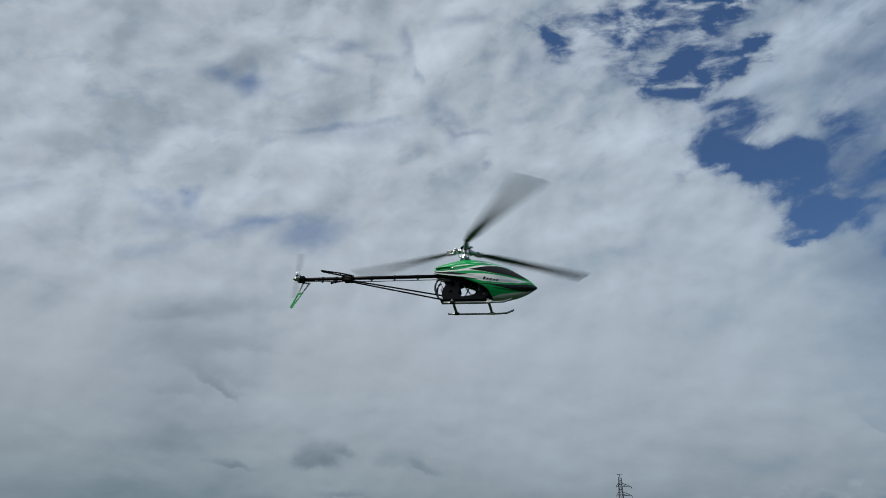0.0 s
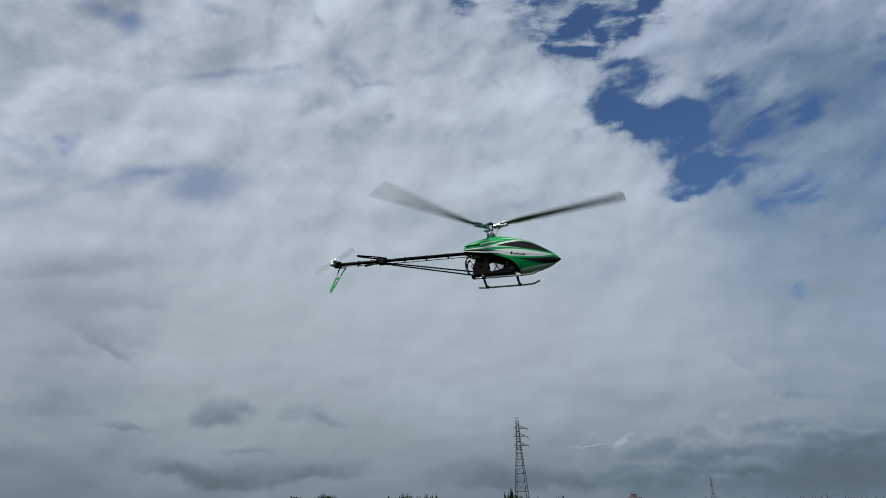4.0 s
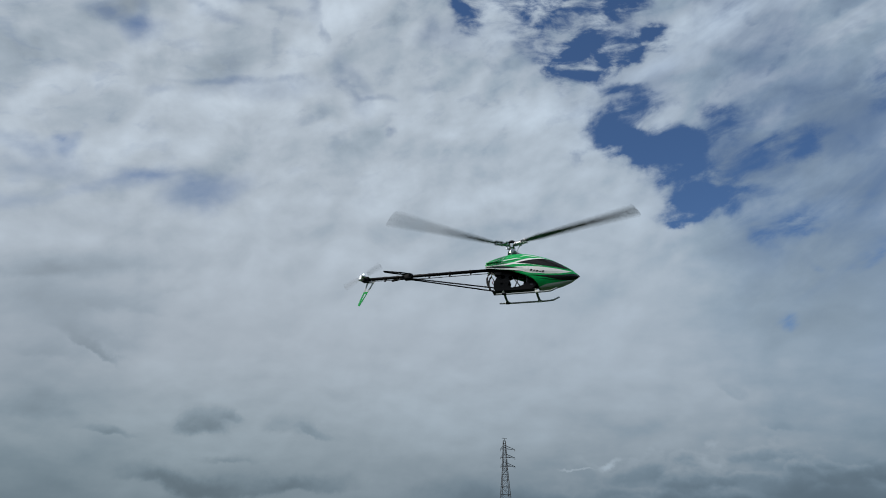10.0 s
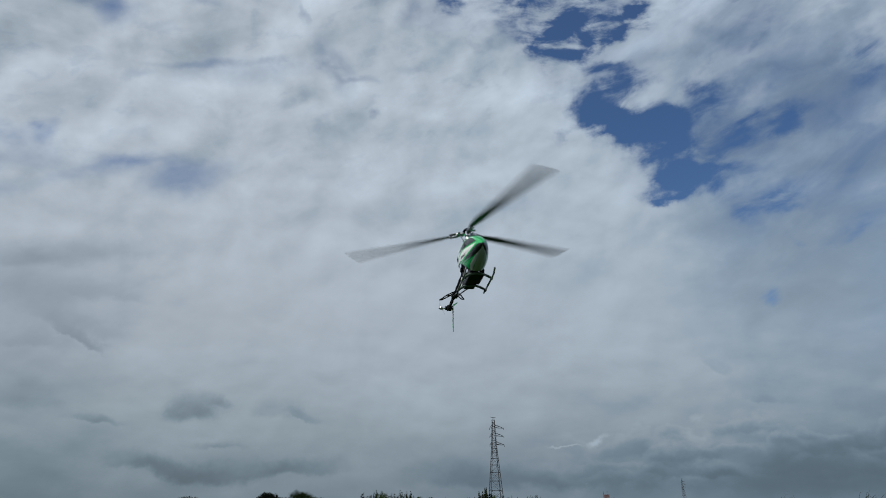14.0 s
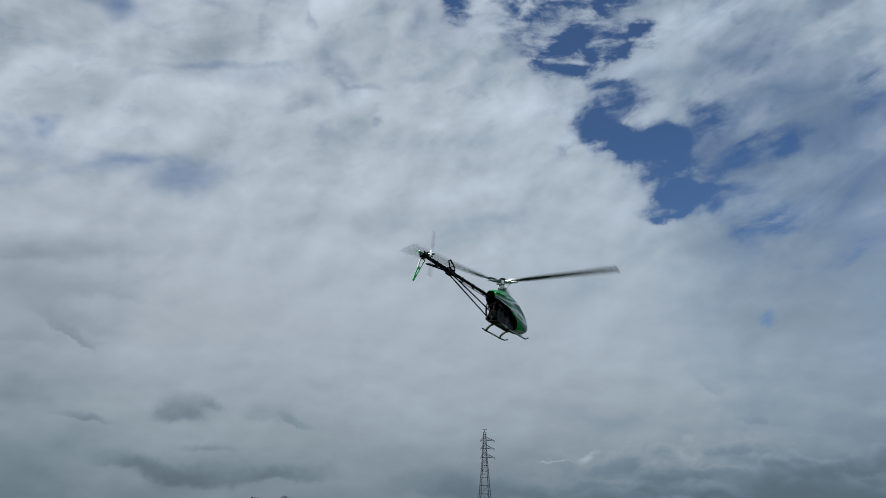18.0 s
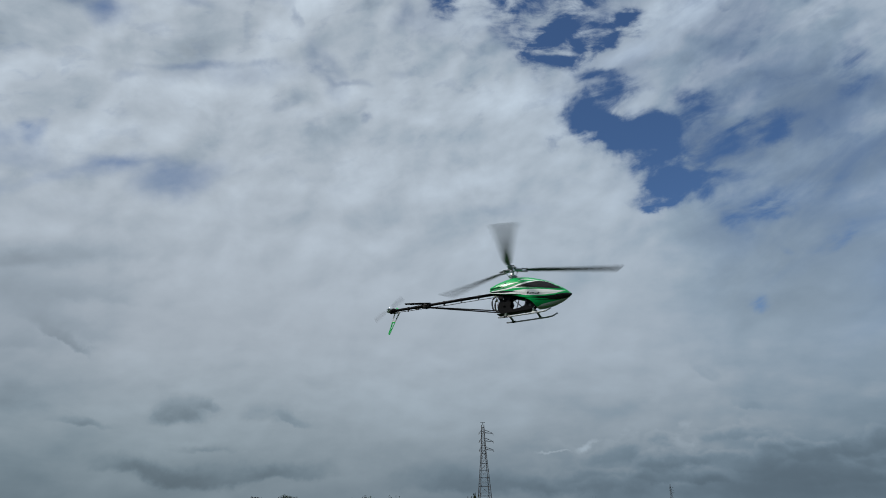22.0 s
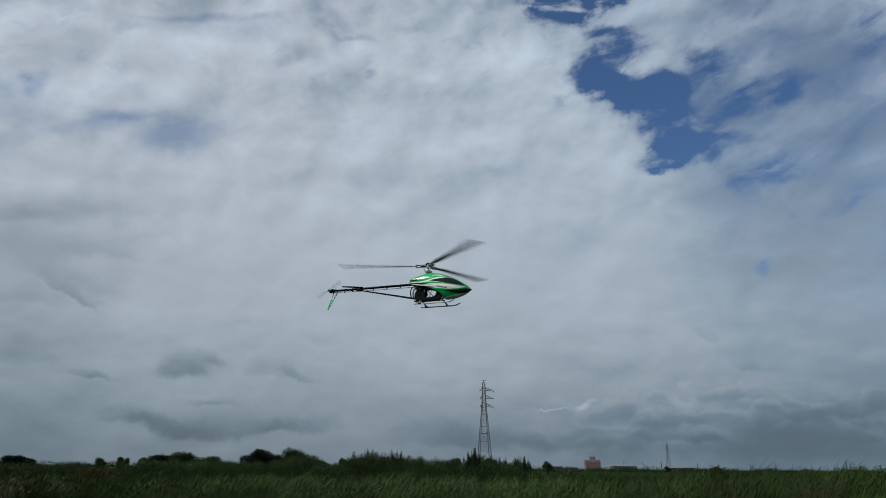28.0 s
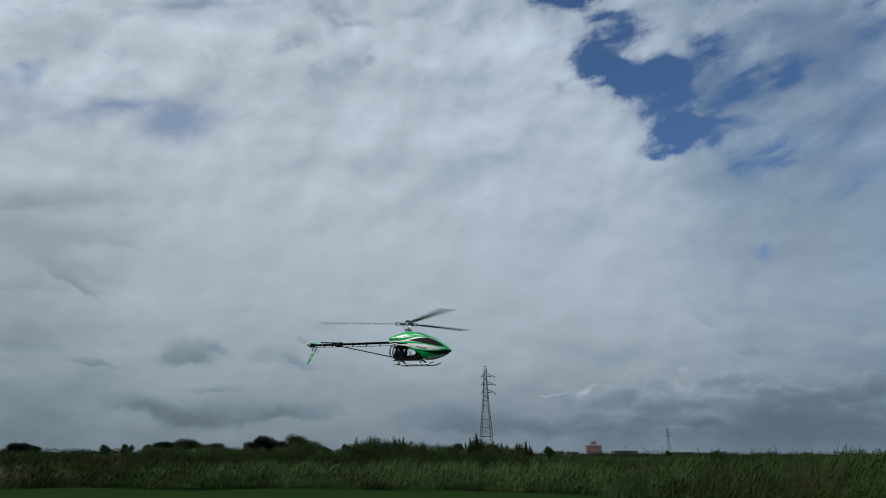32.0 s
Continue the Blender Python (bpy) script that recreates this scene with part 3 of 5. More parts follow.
SMOKY = blurred("smoky_tail_blade", (0.05, 0.053, 0.056), 0.88)
BLADE = paint("carbon_blade", (0.145, 0.152, 0.155), 0.45, 0, 0.3, 20, spec=0.2)
STEEL = paint("polished_aluminium", (0.42, 0.43, 0.45), 0.30, 1.0, 0.25, 60)
CHROME = paint("bright_metal", (0.86, 0.87, 0.88), 0.22, 1.0, 0.08, 60)
GREYMETAL = paint("grey_anodised_metal", (0.10, 0.10, 0.11), 0.42, 0.8, 0.3, 60)
SKID = paint("pale_grey_skid_tube", (0.40, 0.42, 0.42), 0.32, 0.4, 0.2, 40)
STRUT = paint("grey_green_strut", (0.13, 0.17, 0.145), 0.4, 0, 0.2, 30)
FINGREEN = paint("green_fin_paint", (0.015, 0.52, 0.11), 0.35, 0, 0.15, 30)
FINWHITE = paint("white_fin_paint", (0.74, 0.76, 0.74), 0.35, 0, 0.1, 30)
LIP = paint("green_lip_paint", (0.003, 0.36, 0.085), 0.25, 0, 0.15, 30, coat=0.9)
RUBBER = paint("black_rubber", (0.014, 0.014, 0.014), 0.7, 0, 0.3, 50)
TANK = paint("translucent_tank_plastic", (0.55, 0.54, 0.48), 0.4, 0, 0.15, 30)
BRASS = paint("brass_fitting", (0.48, 0.33, 0.10), 0.35, 0.9, 0.2, 60)
REDWIRE = paint("red_wire", (0.35, 0.02, 0.02), 0.5, 0, 0.2, 50)

GRASS = paint("mown_grass", (0.0119, 0.0306, 0.0085), 0.95, 0, 0.40, 0.25, 0.5, second=(0.0161, 0.0331, 0.0102), fine=9, spec=0.0)
REED = paint("green_reed_leaf", (0.066, 0.098, 0.033), 0.7, 0, 0.22, 0.5, second=(0.032, 0.056, 0.018), fine=2.2, island=0.18, spec=0.05)
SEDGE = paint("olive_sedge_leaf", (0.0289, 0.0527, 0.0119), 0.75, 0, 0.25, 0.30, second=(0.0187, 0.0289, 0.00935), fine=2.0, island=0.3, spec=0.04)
STRAW = paint("dry_reed", (0.17, 0.153, 0.106), 0.8, 0, 0.3, 0.5, second=(0.102, 0.085, 0.0561), fine=3.0, island=0.35, spec=0.05)
EMBER = paint("rust_red_weed", (0.075, 0.034, 0.018), 0.8, 0, 0.3, 0.8, second=(0.045, 0.030, 0.014), fine=3.0, island=0.3, spec=0.04)
RUST = paint("rusty_dock_stalks", (0.051, 0.0357, 0.0221), 0.8, 0, 0.3, 0.6, second=(0.0357, 0.0281, 0.017), fine=3.0, island=0.35, spec=0.05)
LEAF = paint("dark_leaf", (0.0255, 0.0391, 0.0127), 0.8, 0, 0.25, 0.12, second=(0.0127, 0.0238, 0.0085), fine=1.1, island=0.22, spec=0.04)
LEAFY = paint("fresh_leaf", (0.0408, 0.0663, 0.0179), 0.8, 0, 0.25, 0.15, second=(0.0204, 0.0382, 0.0119), fine=1.3, island=0.22, spec=0.04)
SCRUB = paint("willow_scrub_leaf", (0.0272, 0.0374, 0.017), 0.8, 0, 0.25, 0.2, second=(0.017, 0.0272, 0.0119), fine=1.3, island=0.25, spec=0.04)
PINE = paint("black_pine_needles", (0.0102, 0.0145, 0.00935), 0.8, 0, 0.3, 0.4, second=(0.00595, 0.00935, 0.0068), fine=2.0, island=0.25, spec=0.02)
BARK = paint("bark", (0.045, 0.037, 0.030), 0.85, 0, 0.4, 3, 0.5)
GALV = paint("weathered_galvanised_steel", (0.080, 0.085, 0.095), 0.6, 0.4, 0.3, 0.4)
GLASSY = paint("insulator_glaze", (0.12, 0.10, 0.09), 0.3, 0, 0.2, 4)
PINK = paint("salmon_render", (0.20, 0.125, 0.125), 0.8, 0, 0.15, 0.3)
PALE = paint("pale_render", (0.50, 0.49, 0.47), 0.8, 0, 0.15, 0.3)
CONCRETE = paint("grey_cladding", (0.085, 0.09, 0.095), 0.8, 0, 0.2, 0.2)
EAVES = paint("pale_eaves", (0.30, 0.31, 0.32), 0.7, 0, 0.2, 0.4)
ROOFING = paint("dark_roofing", (0.07, 0.072, 0.078), 0.8, 0, 0.25, 0.4)
PANE = paint("dark_window", (0.03, 0.035, 0.04), 0.15, 0, 0.2, 0.5)
# the blue of distance haze is mixed into the hill's own colour
HILL = paint("hazy_wooded_hill", (0.0382, 0.0527, 0.051), 0.95, 0, 0.4, 0.012, second=(0.0255, 0.0391, 0.0391), fine=0.08)
TIMBER = paint("weathered_post", (0.030, 0.027, 0.024), 0.85, 0, 0.3, 4)


# ---- mesh tools ----
def part(name, bm, material, parent=None, label="", smooth=False):
    """Links a bmesh as one mesh object, under a thing or a part where one is given."""
    me = bpy.data.meshes.new(name)
    bm.normal_update()
    bm.to_mesh(me)
    bm.free()
    me.materials.append(material)
    if smooth:
        me.polygons.foreach_set("use_smooth", [True] * len(me.polygons))
    ob = new(name, me)
    if parent is not None:
        ob.parent = parent
    if label:
        ob["label"] = label
    return ob


def tube(bm, pts, r, n=8, r_end=None):
    """A tube swept along a bent line, closed at both ends."""
    pts = [Vector(p) for p in pts]
    rings = []
    for i, p in enumerate(pts):
        d = (pts[min(i + 1, len(pts) - 1)] - pts[max(i - 1, 0)]).normalized()
        side = d.cross(Vector((0, 0, 1)) if abs(d.z) < 0.9 else Vector((1, 0, 0))).normalized()
        up = side.cross(d)
        rr = r if r_end is None else r + (r_end - r) * i / (len(pts) - 1)
        rings.append([bm.verts.new(p + (side * math.cos(a) + up * math.sin(a)) * rr)
                      for a in (2 * math.pi * k / n for k in range(n))])
    for a, b in zip(rings, rings[1:]):
        for k in range(n):
            bm.faces.new((a[k], a[(k + 1) % n], b[(k + 1) % n], b[k]))
    bm.faces.new(rings[0][::-1])
    bm.faces.new(rings[-1])
    return bm


def block(bm, centre, size, bevel=0.0, turn=None):
    """A box with chamfered edges."""
    made = bmesh.ops.create_cube(bm, size=1.0)["verts"]
    mat = Matrix.Translation(centre) @ (turn or Matrix()) @ Matrix.Diagonal((*size, 1))
    bmesh.ops.transform(bm, matrix=mat, verts=made)
    if bevel:
        edges = list({e for v in made for e in v.link_edges})
        bmesh.ops.bevel(bm, geom=edges, offset=bevel, segments=2, affect="EDGES", profile=0.6)
    return bm


def plate(bm, outline, holes, y, thick):
    """A flat plate in the xz plane with cut-outs, of real thickness."""
    edges = []
    for loop in (outline, *holes):
        vs = [bm.verts.new((x, y, z)) for x, z in loop]
        edges += [bm.edges.new((a, b)) for a, b in zip(vs, vs[1:] + vs[:1])]
    made = bmesh.ops.triangle_fill(bm, use_beauty=True, use_dissolve=False, edges=edges)
    faces = [g for g in made["geom"] if isinstance(g, bmesh.types.BMFace)]
    more = bmesh.ops.extrude_face_region(bm, geom=faces)
    bmesh.ops.translate(bm, vec=(0, thick, 0), verts=[g for g in more["geom"] if isinstance(g, bmesh.types.BMVert)])
    bmesh.ops.recalc_face_normals(bm, faces=bm.faces)
    return bm


def ring_hole(cx, cz, r, n=14):
    return [(cx + r * math.cos(2 * math.pi * k / n), cz + r * math.sin(2 * math.pi * k / n)) for k in range(n)]


def curve_at(rows, x):
    """A smooth value between the rows (x, value)."""
    xs, ys = [r[0] for r in rows], [r[1] for r in rows]
    i = max(0, min(len(xs) - 2, int(np.searchsorted(xs, x)) - 1))
    h = xs[i + 1] - xs[i]
    s = max(0.0, min(1.0, (x - xs[i]) / h))
    m0 = (ys[i + 1] - ys[max(i - 1, 0)]) / (xs[i + 1] - xs[max(i - 1, 0)]) * h
    m1 = (ys[min(i + 2, len(xs) - 1)] - ys[i]) / (xs[min(i + 2, len(xs) - 1)] - xs[i]) * h
    return ((2 * s ** 3 - 3 * s * s + 1) * ys[i] + (s ** 3 - 2 * s * s + s) * m0
            + (3 * s * s - 2 * s ** 3) * ys[i + 1] + (s ** 3 - s * s) * m1)


def raw(name, verts, faces, material, parent=None):
    me = bpy.data.meshes.new(name)
    me.from_pydata(verts, [], faces)
    me.materials.append(material)
    ob = new(name, me)
    if parent is not None:
        ob.parent = parent
    return ob


# ---- ground, field and distance ----
def build_ground():
    bm = bmesh.new()
    rings = [0.0, 6, 14, 24, 34, 50, 80, 130, 220, 400, 800, 1600, 3000, 4600]
    rows = []
    for r in rings[1:]:
        rows.append([bm.verts.new((r * math.cos(a), r * math.sin(a), 0.05 * noise.noise((r * math.cos(a) * 0.2, r * math.sin(a) * 0.2, 0)) if r < 60 else 0))
                     for a in (2 * math.pi * k / 96 for k in range(96))])
    mid = bm.verts.new((0, 0, 0))
    for k in range(96):
        bm.faces.new((mid, rows[0][k], rows[0][(k + 1) % 96]))
    for a, b in zip(rows, rows[1:]):
        for k in range(96):
            bm.faces.new((a[k], b[k], b[(k + 1) % 96], a[(k + 1) % 96]))
    tagged(part("ground", bm, GRASS, smooth=True), "flat mown grass field running to the horizon", "ground", kind="structure")


build_ground()


def front_edge(x):
    """How far ahead the reed bed begins, across the field."""
    return 31.5 - 10.5 * (1 / (1 + math.exp(-(x - 7.0) / 2.6))) + 1.6 * noise.noise((x * 0.22, 3.0, 0)) + 0.9 * noise.noise((x * 0.8, 5.0, 0))


def reed_height(x, y):
    rise = 1 / (1 + math.exp(-(x - 13) / 4.0))
    inside = min(1.0, max(0.0, (y - front_edge(x)) / 2.4))
    clump = 1 + 0.30 * noise.noise((x * 0.30, y * 0.30, 7.0)) + 0.22 * noise.noise((x * 0.9, y * 0.9, 4.0))
    return (1.02 + 0.62 * rise * min(1.0, 33 / y + 0.1)) * clump * (0.35 + 0.65 * inside ** 0.7)


def blades(name, spots, material, label, category, rnd, leaf=5, wide=0.022, lean=0.32):
    """Tall bending grass: each stem carries long drooping leaves blown to one side."""
    vs, fs = [], []

    def strip(base, way, length, width, droop):
        n = 4
        across = Vector((way.y, -way.x, 0.0))
        across = (across.normalized() if across.length > 1e-6 else Vector((1, 0, 0))) * width
        p = Vector(base)
        d = way.normalized()
        at = len(vs)
        for i in range(n + 1):
            w = across * (1 - (i / n) ** 1.5)
            if i == n:
                vs.append(tuple(p))
            else:
                vs.append(tuple(p - w))
                vs.append(tuple(p + w))
            d = (d + Vector((0.10, 0, -droop))).normalized()
            p = p + d * (length / n)
        for i in range(n - 1):
            a = at + 2 * i
            fs.append((a, a + 1, a + 3, a + 2))
        a = at + 2 * (n - 1)
        fs.append((a, a + 1, a + 2))

    for x, y, h, blown in spots:
        stem_lean = Vector((blown + lean * rnd.uniform(-0.3, 0.5), rnd.uniform(-0.2, 0.2), 1.0))
        strip((x, y, 0.0), stem_lean, h * rnd.uniform(0.75, 1.05), wide * 0.55, 0.05)
        for k in range(leaf):
            s = rnd.uniform(0.12, 0.85)
            base = Vector((x, y, 0)) + stem_lean.normalized() * h * s
            way = Vector((rnd.uniform(-0.45, 1.0) + blown, rnd.uniform(-0.6, 0.6), rnd.uniform(0.6, 1.5)))
            strip(base, way, h * rnd.uniform(0.25, 0.46), wide * rnd.uniform(0.7, 1.4), rnd.uniform(0.15, 0.48))
    ob = raw(name, vs, fs, material)
    return tagged(ob, label, category, kind="stuff")


def build_reeds():
    rnd = random.Random(5)
    beds = {"green": [], "back": [], "sedge": [], "dry": [], "rust": []}
    stems = 0
    while stems < 32000:
        # one tussock: its stems share a height, a lean and a kind
        depth = rnd.random() ** 1.7
        y0 = 20 + 48 * depth
        cx = rnd.uniform(-0.86, 0.86) * (y0 + 4)
        cy = front_edge(cx) + 32 * depth - (rnd.uniform(0.2, 1.3) if rnd.random() < 0.12 else 0)
        if abs(cx) > 0.86 * cy:
            continue
        size = rnd.uniform(0.25, 0.75) * (1 + 0.6 * depth)
        tall = reed_height(cx, cy) * rnd.choice((0.5, 0.7, 0.85, 1.0, 1.1, 1.22))
        blown = rnd.uniform(0.0, 0.55)
        patch = noise.noise((cx * 0.16, cy * 0.13, 2.0)) + 0.35 * noise.noise((cx * 0.6, cy * 0.5, 9.0))
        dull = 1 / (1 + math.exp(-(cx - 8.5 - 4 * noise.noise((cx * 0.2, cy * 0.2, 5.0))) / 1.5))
        if cx < -20.0 + 2.5 * noise.noise((cy, 0, 0)) and rnd.random() < 0.6 and depth < 0.35:
            kind = "dry"
        elif cx < -15.5 + 2.0 * noise.noise((cy * 0.7, 2.0, 0)) and rnd.random() < 0.8:
            kind = "sedge"
        elif patch > 0.36 or (9 < cx < 14 and rnd.random() < 0.22) or (cx < 4 and depth > 0.5 and patch > 0.2):
            kind = "rust" if rnd.random() < 0.55 else "sedge"
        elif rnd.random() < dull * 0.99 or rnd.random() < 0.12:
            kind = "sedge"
        else:
            kind = "green" if cy < 34 else "back"
        for _ in range(rnd.randint(10, 26)):
            x, y = cx + rnd.gauss(0, size * 0.6), cy + rnd.gauss(0, size * 0.5)
            h = tall * rnd.uniform(0.7, 1.12) * (0.85 if kind in ("dry", "rust") else 1.0)
            beds[kind].append((x, y, h, blown))
            stems += 1
    blades("reed_bed", beds["green"], REED, "dense bed of green reeds bending in the wind", "reeds", rnd, leaf=7, wide=0.012)
    blades("reed_bed", beds["back"], REED, "dense bed of green reeds behind the first rows", "reeds", rnd, leaf=5, wide=0.017)
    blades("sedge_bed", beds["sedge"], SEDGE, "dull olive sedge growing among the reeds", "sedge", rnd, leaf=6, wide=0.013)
    blades("dry_grass", beds["dry"], STRAW, "pale dry grass at the edge of the reeds", "grass", rnd, leaf=4, wide=0.012)
    blades("dock_stalks", beds["rust"], RUST, "reddish brown stalks among the green reeds", "weeds", rnd, leaf=4, wide=0.011, lean=0.2)
    red = [(rnd.gauss(-29.4, 1.0), rnd.uniform(56.5, 58.5), rnd.uniform(0.95, 1.5), rnd.uniform(0, 0.3)) for _ in range(260)]
    blades("dock_patch", red, EMBER, "patch of rust-red dock seed heads behind the reeds", "weeds", rnd, leaf=5, wide=0.026, lean=0.15)
    tall = [(rnd.uniform(18.5, 22.5), rnd.uniform(24, 30), rnd.uniform(1.7, 2.25), rnd.uniform(0, 0.5)) for _ in range(160)]
    blades("tall_reeds", tall, SEDGE, "taller reeds standing above the bed", "reeds", rnd, leaf=6, wide=0.011)


build_reeds()


def foliage(name, lobes, count, size, material, parent, rnd):
    """A crown of many small leaf faces scattered through uneven lobes, densest near their skins."""
    vs, fs = [], []
    vol = [a * b * c for _, (a, b, c) in lobes]
    total = sum(vol)
    for (centre, axes), w in zip(lobes, vol):
        for _ in range(max(12, int(count * w / total))):
            d = Vector((rnd.gauss(0, 1), rnd.gauss(0, 1), rnd.gauss(0, 1))).normalized()
            r = rnd.random() ** 0.42
            r *= min(1.06, 1 + 0.50 * noise.noise((d * 3.2 + Vector(centre))))
            p = Vector(centre) + Vector((d.x * axes[0], d.y * axes[1], d.z * axes[2])) * r
            out = Vector((d.x / axes[0], d.y / axes[1], d.z / axes[2])).normalized()
            face = (out + 0.5 * Vector((rnd.gauss(0, 1), rnd.gauss(0, 1), rnd.gauss(0, 1)))).normalized()
            a = face.cross(Vector((rnd.gauss(0, 1), rnd.gauss(0, 1), rnd.gauss(0, 1)))).normalized()
            b = face.cross(a)
            s = size * rnd.uniform(0.6, 1.4)
            at = len(vs)
            vs.extend((tuple(p - a * s), tuple(p - b * s * 0.6), tuple(p + a * s), tuple(p + b * s * 0.6)))
            fs.append((at, at + 1, at + 2, at + 3))
    ob = raw(name, vs, fs, material, parent)
    return ob


def build_tree(name, x, y, height, width, kind, label, rnd):
    """A tree with a tapered trunk, limbs and a broken crown."""
    root = tagged(new(name), label, "tree" if name != "shrub" else "shrub")
    root.location = (x, y, 0)
    bm = bmesh.new()
    top = height * (0.72 if kind != "spire" else 0.92)
    sway = rnd.uniform(-0.06, 0.06) * height
    tube(bm, [(0, 0, -0.1), (sway * 0.3, 0, top * 0.35), (sway, rnd.uniform(-0.1, 0.1), top)], 0.035 * height ** 0.9, 7, 0.012 * height)
    part("trunk", bm, BARK, root)
    lobes = []
    w = width / 2
    n = {"round": 7, "flat": 12, "spire": 9, "bush": 10, "tuft": 6, "scrub": 16}[kind]
    for k in range(n):
        s = (k + 0.5) / n
        if kind == "flat":
            c = ((s * 2 - 1) * w * 0.75, rnd.uniform(-0.3, 0.3) * w, height * ((0.80 if k % 2 else 0.46) * (1 - 0.30 * abs(s * 2 - 1) ** 2) + rnd.uniform(-0.08, 0.04)))
            ax = (w * rnd.uniform(0.24, 0.36), w * 0.5, height * rnd.uniform(0.15, 0.25))
        elif kind == "spire":
            c = (rnd.uniform(-0.7, 0.7) * w * (1.0 - 0.7 * s), rnd.uniform(-0.4, 0.4) * w, height * (0.20 + 0.70 * s))
            ax = (w * rnd.uniform(0.25, 0.65) * (1.05 - 0.55 * s), w * (0.9 - 0.6 * s), height * rnd.uniform(0.08, 0.17))
        elif kind == "scrub":
            peak = height * rnd.uniform(0.62, 1.0) * (1 - 0.35 * abs(s * 2 - 1) ** 2)
            c = ((s * 2 - 1) * w * 0.9 + rnd.uniform(-0.1, 0.1) * w, rnd.uniform(-0.5, 0.5) * w, peak * 0.52)
            ax = (w * rnd.uniform(0.09, 0.20), w * 0.3, peak * 0.48)
        elif kind == "bush":
            c = ((s * 2 - 1) * w * 0.78 + rnd.uniform(-0.1, 0.1) * w, rnd.uniform(-0.5, 0.5) * w, height * rnd.uniform(0.30, 0.60))
            ax = (w * rnd.uniform(0.28, 0.42), w * 0.45, height * rnd.uniform(0.26, 0.40))
        else:
            a = rnd.uniform(0, 6.28)
            c = (math.cos(a) * w * 0.45, math.sin(a) * w * 0.45, height * rnd.uniform(0.48, 0.80))
            ax = (w * rnd.uniform(0.42, 0.62), w * 0.5, height * rnd.uniform(0.16, 0.26))
        lobes.append((c, ax))
        if kind not in ("bush", "scrub"):
            bm = bmesh.new()
            z0 = top * rnd.uniform(0.35, 0.75)
            tube(bm, [(sway * z0 / top, 0, z0), (c[0] * 0.6, c[1] * 0.6, (z0 + c[2]) / 2), c], 0.012 * height, 5, 0.004 * height)
            part("limb", bm, BARK, root)
    skin = {"flat": PINE, "spire": SCRUB, "bush": rnd.choice((LEAFY, LEAF, LEAFY)), "round": LEAF, "tuft": LEAF, "scrub": SCRUB}[kind]
    foliage("crown", lobes, int(4200 + 1300 * width), (0.040 + 0.007 * height) * (1.7 if kind == "flat" else 1.0), skin, root, rnd)
    return root


def place_at(px, far):
    """Ground place at a bearing (tangent) and a distance ahead."""
    return px * far, far


# bearing, distance, height, width
PINES = [
    (-0.632, 150, 3.6, 8.4),
    (-0.413, 150, 4.2, 9.7),
    (-0.268, 135, 5.0, 9.3),
    (-0.631, 160, 3.1, 7.8),
]
ROUND_TREES = [
    (-0.506, 140, 3.4, 2.9),
    (-0.474, 140, 3.5, 2.9),
    (-0.386, 130, 4.5, 6.0),
    (-0.219, 125, 5.1, 6.6),
    (-0.146, 150, 3.6, 2.3),
    (0.025, 120, 3.6, 2.5),
    (0.076, 110, 3.4, 2.3),
    (0.158, 130, 3.1, 2.6),
]
LOW_TREES = [
    (-0.445, 140, 3.6, 2.3),
    (-0.351, 150, 4.2, 8.0),
    (-0.173, 150, 3.3, 3.4),
    (0.338, 200, 2.8, 2.9),
]
NEAR_BUSHES = [
    (-0.211, 90, 3.8, 6.6),
    (-0.095, 80, 3.6, 2.7),
    (-0.050, 80, 3.1, 4.5),
    (-0.114, 78, 3.0, 4.8),
    (0.008, 88, 3.5, 3.6),
    (0.061, 90, 3.4, 3.4),
    (0.104, 95, 3.0, 3.6),
    (0.031, 92, 3.1, 5.2),
    (0.417, 60, 2.2, 2.0),
    (0.465, 90, 1.9, 3.4),
    (0.559, 80, 2.0, 3.8),
    (-0.581, 85, 2.0, 4.8),
    (-0.530, 85, 1.8, 4.0),
    (-0.454, 85, 2.0, 4.0),
    (-0.309, 80, 2.2, 5.3),
    (-0.641, 80, 2.0, 4.5),
    (-0.386, 82, 2.4, 5.4),
    (-0.099, 84, 4.0, 4.7),
    (-0.071, 86, 3.6, 4.0),
    (-0.041, 88, 3.6, 4.1),
]
MORE_BUSHES = [
    (-0.129, 84, 3.4, 3.2),
    (-0.199, 95, 3.6, 5.3),
    (0.053, 96, 3.8, 3.2),
    (0.087, 98, 3.1, 4.6),
    (-0.335, 128, 3.4, 5.5),
    (-0.425, 110, 3.2, 8.3),
    (-0.259, 105, 2.9, 5.9),
    (0.638, 40, 2.2, 2.3),
    (0.603, 42, 2.0, 2.4),
    (-0.238, 118, 4.2, 4.4),
    (-0.361, 105, 3.0, 8.9),
    (-0.310, 98, 2.8, 7.4),
    (-0.607, 92, 2.1, 6.0),
    (-0.164, 84, 2.6, 4.7),
    (-0.007, 82, 3.1, 2.8),
]
WILLOWS = [
    (-0.110, 85, 4.1, 2.2),
    (-0.061, 85, 4.0, 2.0),
    (0.049, 88, 4.6, 2.2),
    (0.094, 95, 3.5, 2.4),
    (0.115, 95, 3.6, 1.5),
    (0.129, 95, 3.5, 1.5),
    (-0.122, 86, 3.8, 4.7),
    (-0.099, 86, 4.3, 5.0),
    (-0.067, 87, 4.0, 5.1),
    (-0.035, 88, 3.3, 4.3),
    (0.040, 94, 3.5, 3.7),
    (0.050, 90, 4.3, 2.6),
    (0.083, 98, 3.6, 5.8),
    (0.119, 97, 3.5, 3.8),
]


